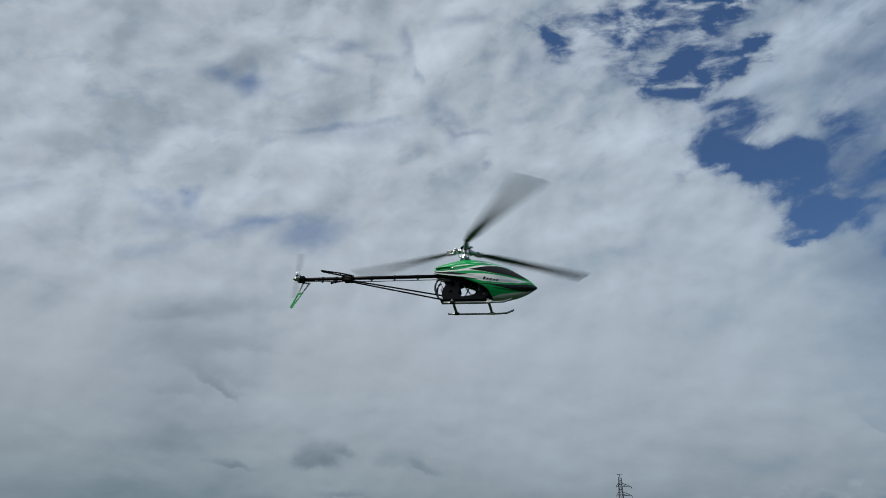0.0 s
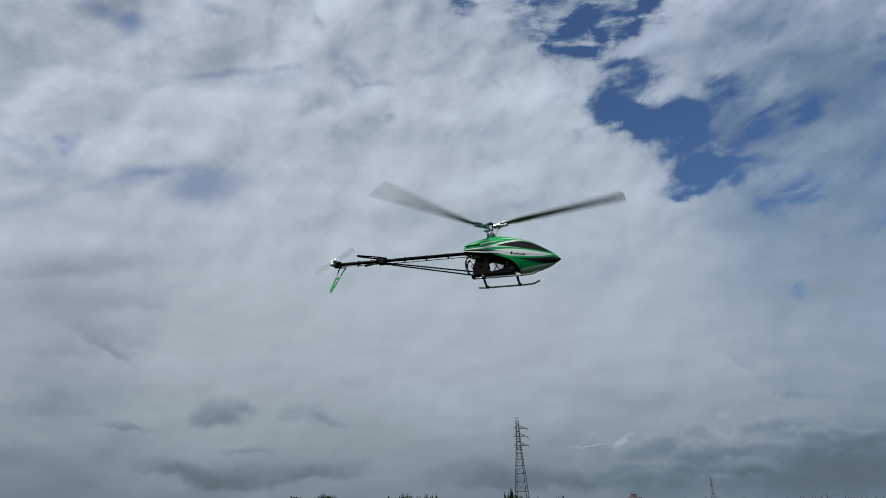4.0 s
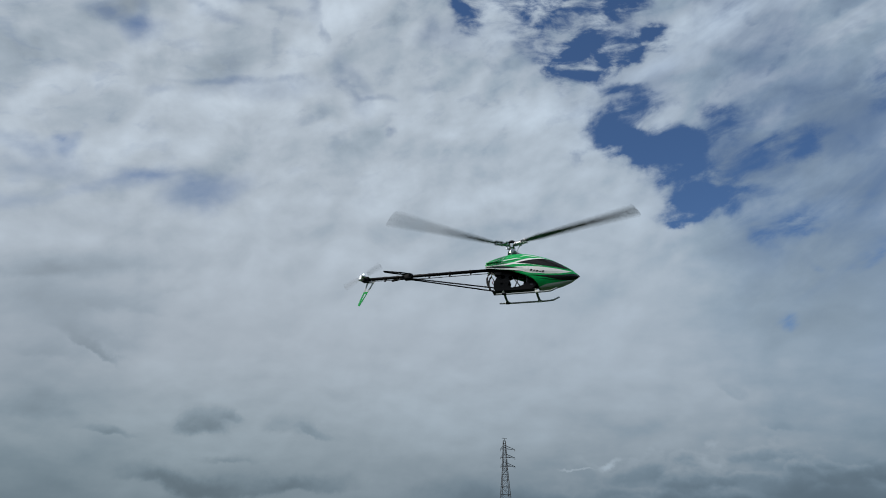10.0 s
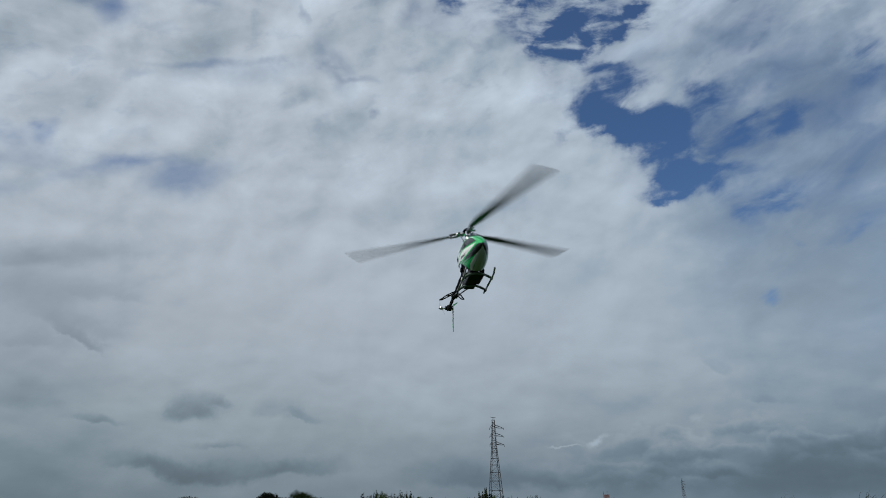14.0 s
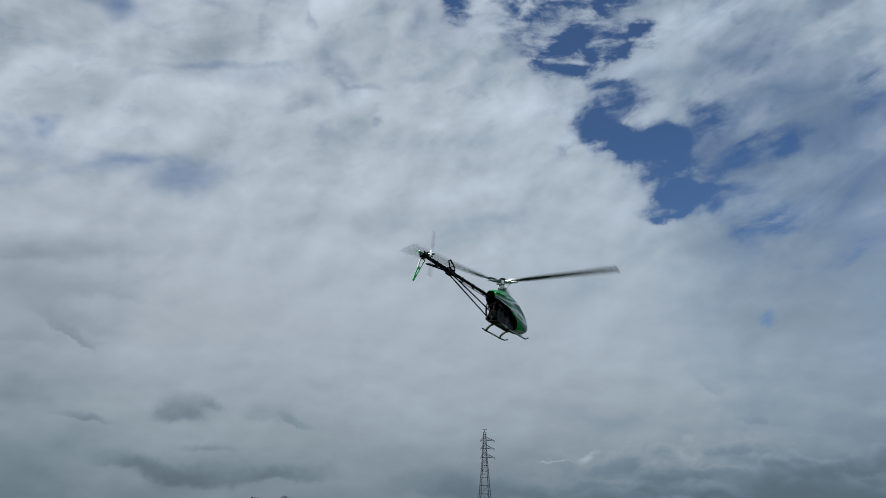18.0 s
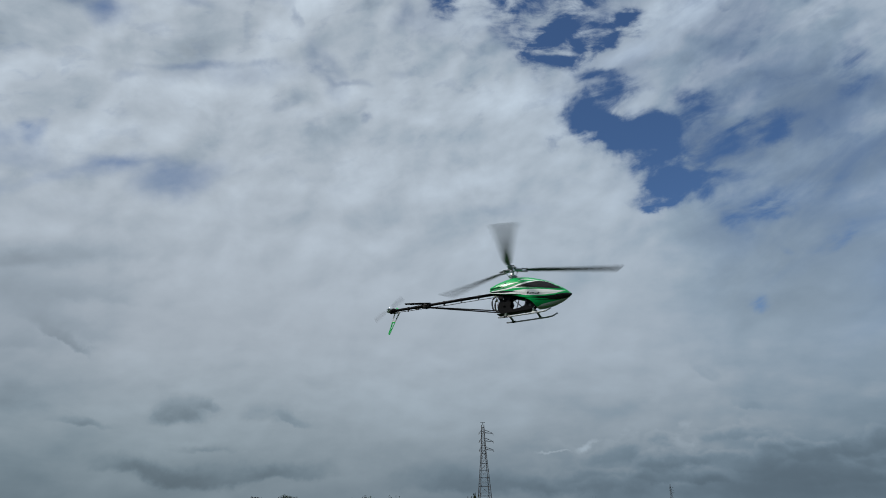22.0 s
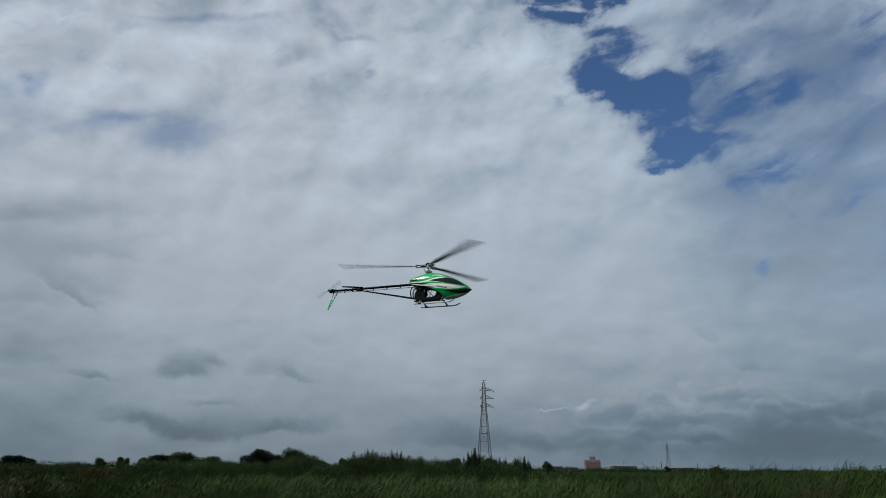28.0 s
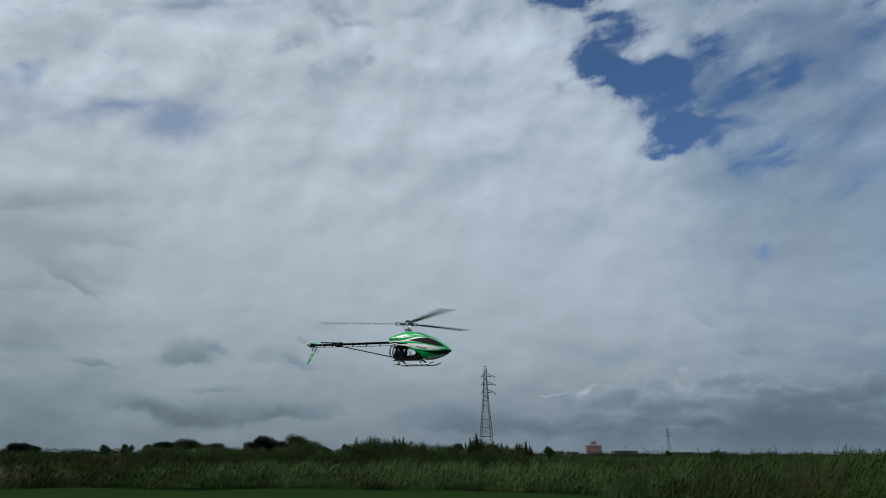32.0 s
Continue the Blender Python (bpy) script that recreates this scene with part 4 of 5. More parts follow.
def build_trees(rows, kind, rnd):
    words = {"flat": "dark windblown pine with a flat ragged crown", "round": "small dark rounded tree in the hedgerow",
             "bush": "broad leafy green bush behind the reeds", "tuft": "low dark tree on the skyline",
             "scrub": "dense grey-green willow scrub with jagged upright shoots"}[kind]
    for b, far, h, w in rows:
        x, y = place_at(b, far)
        tree = build_tree("shrub" if kind in ("bush", "scrub") else "tree", x, y, h, w, kind, words, rnd)
        tree["group"] = "hedgerow"


rnd_trees = random.Random(21)
build_trees(PINES, "flat", rnd_trees)
build_trees(ROUND_TREES, "round", rnd_trees)
build_trees(LOW_TREES, "tuft", rnd_trees)
build_trees(NEAR_BUSHES, "bush", rnd_trees)
build_trees(MORE_BUSHES, "bush", rnd_trees)
build_trees(WILLOWS, "scrub", rnd_trees)


def build_hedges():
    rnd = random.Random(9)
    lobes = []
    for _ in range(370):
        b = rnd.uniform(-0.95, 1.0)
        far = rnd.uniform(62, 84)
        h = 1.75 + 0.5 * noise.noise((b * 9, 1, 0)) + (0.35 if b < -0.1 else 0.0)
        if b > 0.2:
            h = 1.28 + 0.35 * noise.noise((b * 14, 1, 0))
        lobes.append(((b * far, far, h * 0.45), (rnd.uniform(1.0, 2.2), 1.2, h * 0.55)))
    tagged(foliage("thicket", lobes, 190000, 0.058, LEAF, None, rnd), "low green thicket behind the reed bed", "bushes", kind="stuff")
    lobes = []
    for _ in range(340):
        b = rnd.uniform(-1.15, 1.15)
        far = rnd.uniform(230, 380)
        h = rnd.uniform(1.9, 3.4) if b < 0.12 else rnd.uniform(1.9, 3.3)
        lobes.append(((b * far, far, h * 0.5), (rnd.uniform(3.5, 8.0), 3.0, h * 0.5)))
    tagged(foliage("far_hedge", lobes, 60000, 0.24, LEAF, None, rnd), "dark line of distant hedges on the horizon", "hedge", kind="stuff")


build_hedges()


def build_hill():
    bm = bmesh.new()
    rows = []
    for j in range(9):
        row = []
        for i in range(40):
            b = -1.45 + 0.62 * i / 39
            far = 3000 + 120 * j
            edge = min(1.0, max(0.0, (i / 39) / 0.15), max(0.0, (1 - i / 39) / 0.55))
            h = 62 * edge * math.sin(math.pi * min(1, (j + 0.001) / 8)) * (0.8 + 0.35 * noise.noise((b * 9, j * 0.3, 0))) + 3 * noise.noise((b * 60, j, 0))
            row.append(bm.verts.new((b * far, far, max(0.0, h) - 0.5)))
        rows.append(row)
    for a, b in zip(rows, rows[1:]):
        for k in range(39):
            bm.faces.new((a[k], a[k + 1], b[k + 1], b[k]))
    tagged(part("hill", bm, HILL, smooth=True), "low wooded hill far across the plain", "hill", kind="structure")


build_hill()


def build_pylon():
    """A lattice power pylon: four tapering legs, rungs and diagonals, three arms with insulators."""
    root = tagged(new("power_pylon"), "tall grey lattice steel power pylon with three arms", "pylon", group="power pylons")
    H, waist, base, neck, tip = 40.8, 28.4, 3.15, 0.95, 0.45

    def half(z):
        return base + (neck - base) * z / waist if z < waist else neck + (tip - neck) * (z - waist) / (H - waist)

    corners = ((1, 1), (1, -1), (-1, -1), (-1, 1))
    for sx, sy in corners:
        bm = bmesh.new()
        tube(bm, [(sx * half(z), sy * half(z), z) for z in (0, waist, H - 1.2)], 0.17, 4, 0.10)
        part("leg", bm, GALV, root)
    levels = [4.5, 9.0, 13.0, 16.6, 19.8, 22.6, 25.0, 26.9, 28.4, 30.3, 32.4, 34.6, 36.6, 38.4]
    for i, z in enumerate(levels):
        bm = bmesh.new()
        w = half(z)
        for (ax, ay), (bx, by) in zip(corners, corners[1:] + corners[:1]):
            tube(bm, [(ax * w, ay * w, z), (bx * w, by * w, z)], 0.075, 4)
        part("rung", bm, GALV, root)
    for z0, z1 in zip([0.0] + levels, levels):
        bm = bmesh.new()
        w0, w1 = half(z0), half(z1)
        for (ax, ay), (bx, by) in zip(corners, corners[1:] + corners[:1]):
            tube(bm, [(ax * w0, ay * w0, z0), (bx * w1, by * w1, z1)], 0.045, 4)
            tube(bm, [(bx * w0, by * w0, z0), (ax * w1, ay * w1, z1)], 0.045, 4)
        part("brace", bm, GALV, root)
    for z in (28.6, 32.4, 36.0):
        for reach in (4.7, -1.9):
            bm = bmesh.new()
            w = half(z)
            s = 1 if reach > 0 else -1
            for sy in (1, -1):
                tube(bm, [(s * w, sy * w, z), (reach, 0, z - 0.25)], 0.085, 4)
                tube(bm, [(s * w, sy * w, z + 1.3), (reach, 0, z - 0.15)], 0.07, 4)
            tube(bm, [(s * w, 0, z), ((s * w + reach) / 2, 0, z + 0.55)], 0.05, 4)
            arm = part("cross_arm", bm, GALV, root)
            bm = bmesh.new()
            for k in range(3):
                bmesh.ops.create_cone(bm, cap_ends=True, segments=8, radius1=0.13, radius2=0.10, depth=0.16,
                                      matrix=Matrix.Translation((reach, 0, z - 0.45 - 0.2 * k)))
            part("insulator", bm, GLASSY, arm)
    bm = bmesh.new()
    tube(bm, [(0, 0, H - 1.6), (0, 0, H)], 0.16, 5, 0.10)
    tube(bm, [(-1.15, 0, H - 0.15), (1.15, 0, H - 0.15)], 0.11, 5)
    part("peak", bm, GALV, root)
    return root


def build_pylons():
    first = build_pylon()
    first.matrix_basis = pose(19.95, 300.00, 0, 0, 0, 8)
    for x, y, turned in ((341.4, 998.3, 8), (-1817.7, 2500.0, 30), (-1768.0, 2500.0, 30)):
        copy_thing(first, pose(x, y, 0, 0, 0, turned))


build_pylons()


def build_block(name, b, far, wide, high, depth, wall, label, floors, bays, extra):
    root = tagged(new(name), label, "building")
    x, y = place_at(b, far)
    root.location = (x, y, 0)
    bm = bmesh.new()
    block(bm, (0, depth / 2, high / 2), (wide, depth, high), 0.15)
    part("wall", bm, wall, root)
    bm = bmesh.new()
    block(bm, (0, depth / 2, high + 0.25), (wide + 0.6, depth + 0.6, 0.5), 0.08)
    part("roof", bm, EAVES, root)
    sill = bmesh.new()
    block(sill, (0, 0, 0), (wide / bays * 0.36, 0.12, high / floors * 0.26), 0.02)
    shared = None
    for f in range(floors):
        for k in range(bays):
            at = (-wide / 2 + wide * (k + 0.5) / bays, -0.05, high * (f + 0.55) / floors)
            if shared is None:
                ob = part("window", sill, PANE, root)
                shared = ob.data
            else:
                ob = new("window", shared)
                ob.parent = root
            ob.location = at
    if extra == "tower":
        bm = bmesh.new()
        block(bm, (0.3, depth / 2, high + 2.0), (wide * 0.38, depth * 0.5, 3.4), 0.1)
        part("roof_cabin", bm, PINK, root)
        for dx in (-2.2, 1.6):
            bm = bmesh.new()
            tube(bm, [(dx, depth / 2, high + 3.2), (dx, depth / 2, high + 7.4)], 0.16, 6, 0.1)
            part("aerial", bm, GALV, root)
        bm = bmesh.new()
        block(bm, (0, -0.2, high * 0.92), (wide + 0.3, 0.3, 1.0), 0.05)
        part("parapet_band", bm, EAVES, root)
    if extra == "mast":
        bm = bmesh.new()
        tube(bm, [(0.5, depth / 2, high), (0.5, depth / 2, high + 4.5)], 0.18, 6, 0.12)
        tube(bm, [(-0.5, depth / 2, high + 3.6), (3.6, depth / 2, high + 4.2)], 0.14, 6)
        part("mast", bm, GALV, root)
    return root


def build_house(b, far):
    root = tagged(new("house"), "small pale house with a dark hipped roof among trees", "house")
    x, y = place_at(b, far)
    root.location = (x, y, 0)
    bm = bmesh.new()
    block(bm, (0, 4, 1.4), (10, 8, 2.8), 0.05)
    part("wall", bm, PALE, root)
    bm = bmesh.new()
    low = [bm.verts.new(p) for p in ((-5.7, -0.6, 2.8), (5.7, -0.6, 2.8), (5.7, 8.6, 2.8), (-5.7, 8.6, 2.8))]
    top = [bm.verts.new(p) for p in ((-2.6, 4, 4.7), (2.6, 4, 4.7))]
    bm.faces.new(low[::-1])
    bm.faces.new((low[0], low[1], top[1], top[0]))
    bm.faces.new((low[2], low[3], top[0], top[1]))
    bm.faces.new((low[1], low[2], top[1]))
    bm.faces.new((low[3], low[0], top[0]))
    part("roof", bm, ROOFING, root)
    for dx in (-3, 0, 3):
        bm = bmesh.new()
        block(bm, (dx, -0.03, 1.5), (1.4, 0.1, 1.2), 0.02)
        part("window", bm, PANE, root)


def build_buildings():
    build_block("apartment_block", 0.2290, 700, 15.6, 10.5, 8.0, PINK, "salmon pink block with a pale roof cabin", 4, 6, "tower")
    build_block("warehouse", 0.2765, 650, 23.2, 4.4, 11.6, CONCRETE, "long low grey warehouse with a roof mast", 1, 9, "mast")
    build_block("shed", 0.3618, 600, 19.8, 3.1, 9.9, CONCRETE, "long low dark shed on the horizon", 1, 8, "")
    build_block("shed", 0.1968, 600, 10.2, 2.8, 8.0, CONCRETE, "pale grey low shed on the horizon", 1, 3, "")
    build_block("shed", 0.1743, 500, 8.9, 3.2, 8.0, CONCRETE, "grey low shed behind the trees", 1, 3, "")
    build_house(-0.4901, 450)


build_buildings()


def build_post(b, far):
    root = tagged(new("fence_post"), "dark weathered post standing in the reeds", "post")
    x, y = place_at(b, far)
    root.location = (x, y, 0)
    bm = bmesh.new()
    tube(bm, [(0, 0, -0.2), (0.03, 0, 0.6), (0.02, 0, 1.18)], 0.07, 7, 0.055)
    part("shaft", bm, TIMBER, root)
    bm = bmesh.new()
    tube(bm, [(0.02, 0, 1.18), (0.02, 0, 1.22)], 0.07, 7, 0.02)
    part("cap", bm, GALV, root)


build_post(0.2067, 46)


def build_dead_branch(b, far):
    """A bare branch that leans out of the thicket, forked near its tip."""
    root = tagged(new("dead_branch"), "bare dark branch leaning out of the thicket", "branch")
    root.location = (*place_at(b, far), 0)
    bm = bmesh.new()
    tube(bm, [(0.9, 0, -0.1), (0.55, 0, 1.0), (0.15, 0, 1.75), (-0.25, 0, 2.15), (-0.5, 0, 2.5)], 0.055, 7, 0.012)
    part("stem", bm, BARK, root)
    for pts in ([(0.15, 0, 1.75), (0.20, 0.05, 2.05), (0.12, 0.05, 2.3)], [(-0.25, 0, 2.15), (-0.50, -0.05, 2.25), (-0.66, -0.05, 2.3)]):
        bm = bmesh.new()
        tube(bm, pts, 0.022, 6, 0.006)
        part("twig", bm, BARK, root)


def build_pole(b, far, high):
    root = tagged(new("slim_pole"), "slim dark pole standing behind the reeds", "pole")
    root.location = (*place_at(b, far), 0)
    bm = bmesh.new()
    tube(bm, [(0, 0, -0.2), (0.02, 0, high * 0.5), (0.0, 0, high)], 0.05, 8, 0.035)
    part("shaft", bm, TIMBER, root)
    bm = bmesh.new()
    tube(bm, [(0, 0, high), (0, 0, high + 0.05)], 0.045, 8, 0.02)
    part("cap", bm, GALV, root)


build_dead_branch(0.308, 78)
build_pole(0.331, 82, 2.5)
build_pole(0.385, 84, 2.4)


# ---- the helicopter: x ahead, y to its left, z up; the mast stands at the origin on the boom's axis ----
TOP = [(-0.158, 0.044), (-0.145, 0.052), (-0.11, 0.063), (-0.05, 0.078), (0.0, 0.086), (0.05, 0.085), (0.11, 0.075), (0.17, 0.056),
       (0.235, 0.030), (0.30, -0.008), (0.35, -0.043), (0.388, -0.078)]
LOW = [(-0.158, -0.03), (-0.05, -0.10), (0.05, -0.138), (0.15, -0.150), (0.22, -0.150), (0.28, -0.138), (0.34, -0.115), (0.388, -0.086)]
WIDE = [(-0.158, 0.036), (-0.13, 0.046), (-0.08, 0.058), (0.0, 0.066), (0.10, 0.069), (0.18, 0.066), (0.25, 0.056), (0.30, 0.045), (0.35, 0.028), (0.388, 0.003)]
CUT = [(-0.158, -0.004), (-0.12, -0.016), (-0.076, -0.028), (-0.032, -0.036), (0.006, -0.046), (0.044, -0.059), (0.088, -0.080), (0.115, -0.096), (0.142, -0.122), (0.166, -0.168)]


# the smoked window's lower and upper edges, along the canopy
PANE_LOW = [(0.355, 0.588), (0.42, 0.582), (0.50, 0.580), (0.64, 0.586), (0.74, 0.602), (0.84, 0.640), (0.92, 0.725)]
PANE_TOP = [(0.355, 0.589), (0.42, 0.622), (0.53, 0.688), (0.64, 0.775), (0.73, 0.815), (0.82, 0.800), (0.92, 0.727)]


def shell(x, a, off=0.0):
    """A place on the canopy: a is -90 at the keel, 0 at the widest, 90 at the ridge; off: metres outside it."""
    zt, zb, w = curve_at(TOP, x), curve_at(LOW, x), curve_at(WIDE, x)
    c, h = (zt + zb) / 2, (zt - zb) / 2
    s = math.sin(a)
    return Vector((x, (w + off) * max(0.0, math.cos(a)) ** 0.86, c + (h + off) * (abs(s) ** 0.94) * (1 if s > 0 else -1)))


def cut_angle(x):
    if x >= 0.163:
        return -math.pi / 2
    z = curve_at(CUT, x)
    lo, hi = -math.pi / 2, math.pi / 2
    for _ in range(24):
        mid = (lo + hi) / 2
        if shell(x, mid).z < z:
            lo = mid
        else:
            hi = mid
    return lo


def build_canopy(root):
    bm = bmesh.new()
    layer = bm.loops.layers.uv.new("UVMap")
    n, k = 56, 22
    rows, info = [], {}
    for i in range(n + 1):
        x = -0.158 + 0.546 * (i / n)
        a0 = cut_angle(x)
        row = []
        for j in range(2 * k + 1):
            s = abs(j - k) / k
            a = math.pi / 2 - (math.pi / 2 - a0) * s
            p = shell(x, a)
            p.y *= 1 if j >= k else -1
            vert = bm.verts.new(p)
            info[vert] = (i / n, (a + math.pi / 2) / math.pi)
            row.append(vert)
        rows.append(row)
    for a, b in zip(rows, rows[1:]):
        for j in range(2 * k):
            face = bm.faces.new((a[j], b[j], b[j + 1], a[j + 1]))
            for loop in face.loops:
                loop[layer].uv = info[loop.vert]
    bmesh.ops.remove_doubles(bm, verts=bm.verts, dist=0.0004)
    bmesh.ops.recalc_face_normals(bm, faces=bm.faces)
    canopy = part("canopy", bm, CANOPY, root, "glossy green, white and black striped canopy", smooth=True)
    thick = canopy.modifiers.new("thickness", "SOLIDIFY")
    thick.thickness, thick.offset = 0.0022, -1
    for side in (-1, 1):
        bm = bmesh.new()
        grid = []
        for i in range(25):
            u = 0.355 + 0.565 * (i / 24)
            x = -0.158 + 0.546 * u
            low, top = curve_at(PANE_LOW, u), max(curve_at(PANE_LOW, u), curve_at(PANE_TOP, u))
            grid.append([bm.verts.new(Vector((1, side, 1)) * shell(x, math.pi * (low + (top - low) * j / 6 - 0.5), 0.0015)) for j in range(7)])
        for a, b in zip(grid, grid[1:]):
            for j in range(6):
                bm.faces.new((a[j], b[j], b[j + 1], a[j + 1]))
        bmesh.ops.remove_doubles(bm, verts=bm.verts, dist=0.0002)
        bmesh.ops.recalc_face_normals(bm, faces=bm.faces)
        part("side_window", bm, TINTED, canopy, "smoked black window panel", smooth=True)
        # illegible lettering as slanted bars
        for q in range(5):
            bm = bmesh.new()
            x0 = 0.108 + 0.017 * q
            tall = (0.014, 0.008, 0.011, 0.008, 0.013)[q]
            low_a, turn = math.radians(-8), 0.007
            grid = []
            for i in range(3):
                row = []
                for j in range(4):
                    z = tall * j / 3
                    row.append(bm.verts.new(Vector((1, side, 1)) * shell(x0 + 0.010 * i / 2 + turn * j / 3, low_a + z / 0.115, 0.0012)))
                grid.append(row)
            for a, b in zip(grid, grid[1:]):
                for j in range(3):
                    bm.faces.new((a[j], b[j], b[j + 1], a[j + 1]))
            part("lettering_bar", bm, PLASTIC, canopy, "dark bar of lettering")
    for side in (-1, 1):
        for along, angle in ((-0.055, 18), (-0.040, 40)):
            bm = bmesh.new()
            at = shell(along, math.radians(angle)) * Vector((1, side, 1))
            bmesh.ops.create_uvsphere(bm, u_segments=12, v_segments=8, radius=0.0055, matrix=Matrix.Translation(at))
            part("grommet", bm, CHROME, canopy, "bright canopy fixing", smooth=True)
        # the rolled lip round the back of the shell
        bm = bmesh.new()
        rim = [shell(-0.150 + 0.10 * k / 10, math.radians(24 - 2.0 * k / 10), 0.004) * Vector((1, side, 1)) for k in range(11)]
        tube(bm, rim, 0.0075, 10, 0.0015)
        part("rear_lip", bm, LIP, canopy, "green raised lip at the canopy's back", smooth=True)


def build_mechanics(root):
    outline = [(-0.118, 0.030), (-0.112, -0.030), (-0.092, -0.062), (-0.112, -0.105), (-0.108, -0.140), (-0.088, -0.150), (0.11, -0.150), (0.145, -0.125), (0.150, -0.060), (0.13, 0.0), (0.08, 0.045), (-0.06, 0.045)]
    holes = [[(-0.022, -0.064), (0.012, -0.050), (0.055, -0.052), (0.082, -0.066), (0.094, -0.092), (0.072, -0.118), (0.035, -0.130), (-0.004, -0.134), (-0.028, -0.114), (-0.014, -0.092)],
             ring_hole(-0.055, -0.062, 0.014), ring_hole(-0.062, -0.108, 0.010, 10), ring_hole(-0.095, -0.030, 0.012, 12), ring_hole(0.005, -0.015, 0.014),
             ring_hole(0.13, -0.045, 0.014), ring_hole(0.112, -0.118, 0.011, 10)]
    for y in (-0.034, 0.032):
        bm = bmesh.new()
        plate(bm, outline, holes, y, 0.002)
        part("side_frame", bm, CARBON, root, "black carbon side frame with cut-outs")
    bm = bmesh.new()
    block(bm, (0.01, 0, -0.150), (0.26, 0.062, 0.006), 0.002)
    part("bottom_plate", bm, CARBON, root)
    bm = bmesh.new()
    bmesh.ops.create_cone(bm, cap_ends=True, segments=40, radius1=0.058, radius2=0.058, depth=0.010, matrix=pose(0, 0, -0.022))
    bmesh.ops.create_cone(bm, cap_ends=True, segments=24, radius1=0.020, radius2=0.016, depth=0.026, matrix=pose(0, 0, -0.014))
    part("main_gear", bm, PLASTIC, root)
    bm = bmesh.new()
    block(bm, (0.102, 0, -0.095), (0.045, 0.05, 0.070), 0.006)
    for k in range(6):
        bmesh.ops.create_cone(bm, cap_ends=True, segments=20, radius1=0.026, radius2=0.026, depth=0.0025, matrix=pose(0.102, 0, -0.058 + 0.006 * k))
    part("engine", bm, GREYMETAL, root, "finned grey engine block")
    bm = bmesh.new()
    bmesh.ops.create_cone(bm, cap_ends=True, segments=28, radius1=0.040, radius2=0.036, depth=0.028, matrix=pose(0.125, 0, -0.070, 90))
    part("fan_shroud", bm, PLASTIC, root)
    bm = bmesh.new()
    tube(bm, [(0.075, 0.030, -0.085), (0.06, 0.052, -0.105), (0.02, 0.056, -0.118), (-0.09, 0.050, -0.122)], 0.014, 12)
    part("muffler", bm, PLASTIC, root, "black exhaust pipe", smooth=True)
    bm = bmesh.new()
    block(bm, (-0.075, 0, -0.105), (0.075, 0.052, 0.055), 0.010)
    part("fuel_tank", bm, PLASTIC, root)
    for x, z in ((-0.08, -0.045), (-0.04, 0.018), (0.05, 0.015), (0.10, 0.0)):
        for y in (-0.040, 0.040):
            bm = bmesh.new()
            block(bm, (x, y, z), (0.036, 0.014, 0.018), 0.002)
            servo = part("servo", bm, PLASTIC, root)
            bm = bmesh.new()
            tube(bm, [(x + 0.010, y, z + 0.006), (x + 0.012, y * 0.8, z + 0.040)], 0.0014, 6)
            part("push_rod", bm, STEEL, servo)
    for p, q in (((0.0, -0.030, -0.065), (0.045, 0.02, -0.115)), ((0.045, -0.028, -0.060), (0.005, 0.015, -0.120))):
        bm = bmesh.new()
        tube(bm, [p, q], 0.003, 8)
        part("frame_strut", bm, GREYMETAL, root)
    for y in (-0.028, 0.028):
        bm = bmesh.new()
        pts = [(-0.128 - 0.022 * math.sin(s), y, -0.078 + 0.045 * math.cos(s)) for s in (math.pi * k / 12 for k in range(13))]
        tube(bm, pts, 0.0056, 9)
        part("fuel_hose", bm, RUBBER, root, smooth=True)
    for k, (x, z) in enumerate(((-0.118, -0.03), (-0.112, -0.07), (-0.106, -0.115))):
        bm = bmesh.new()
        tube(bm, [(x, -0.022 + 0.012 * k, z), (x - 0.012, 0.0, z - 0.012), (x + 0.002, 0.02, z - 0.03)], 0.0022, 6)
        part("wire", bm, (BRASS, REDWIRE, TANK)[k], root)
    bm = bmesh.new()
    block(bm, (0.155, 0, -0.03), (0.07, 0.04, 0.03), 0.004)
    part("battery_pack", bm, PLASTIC, root)
    bm = bmesh.new()
    block(bm, (-0.06, 0, 0.030), (0.06, 0.05, 0.022), 0.004)
    part("bearing_block", bm, GREYMETAL, root)


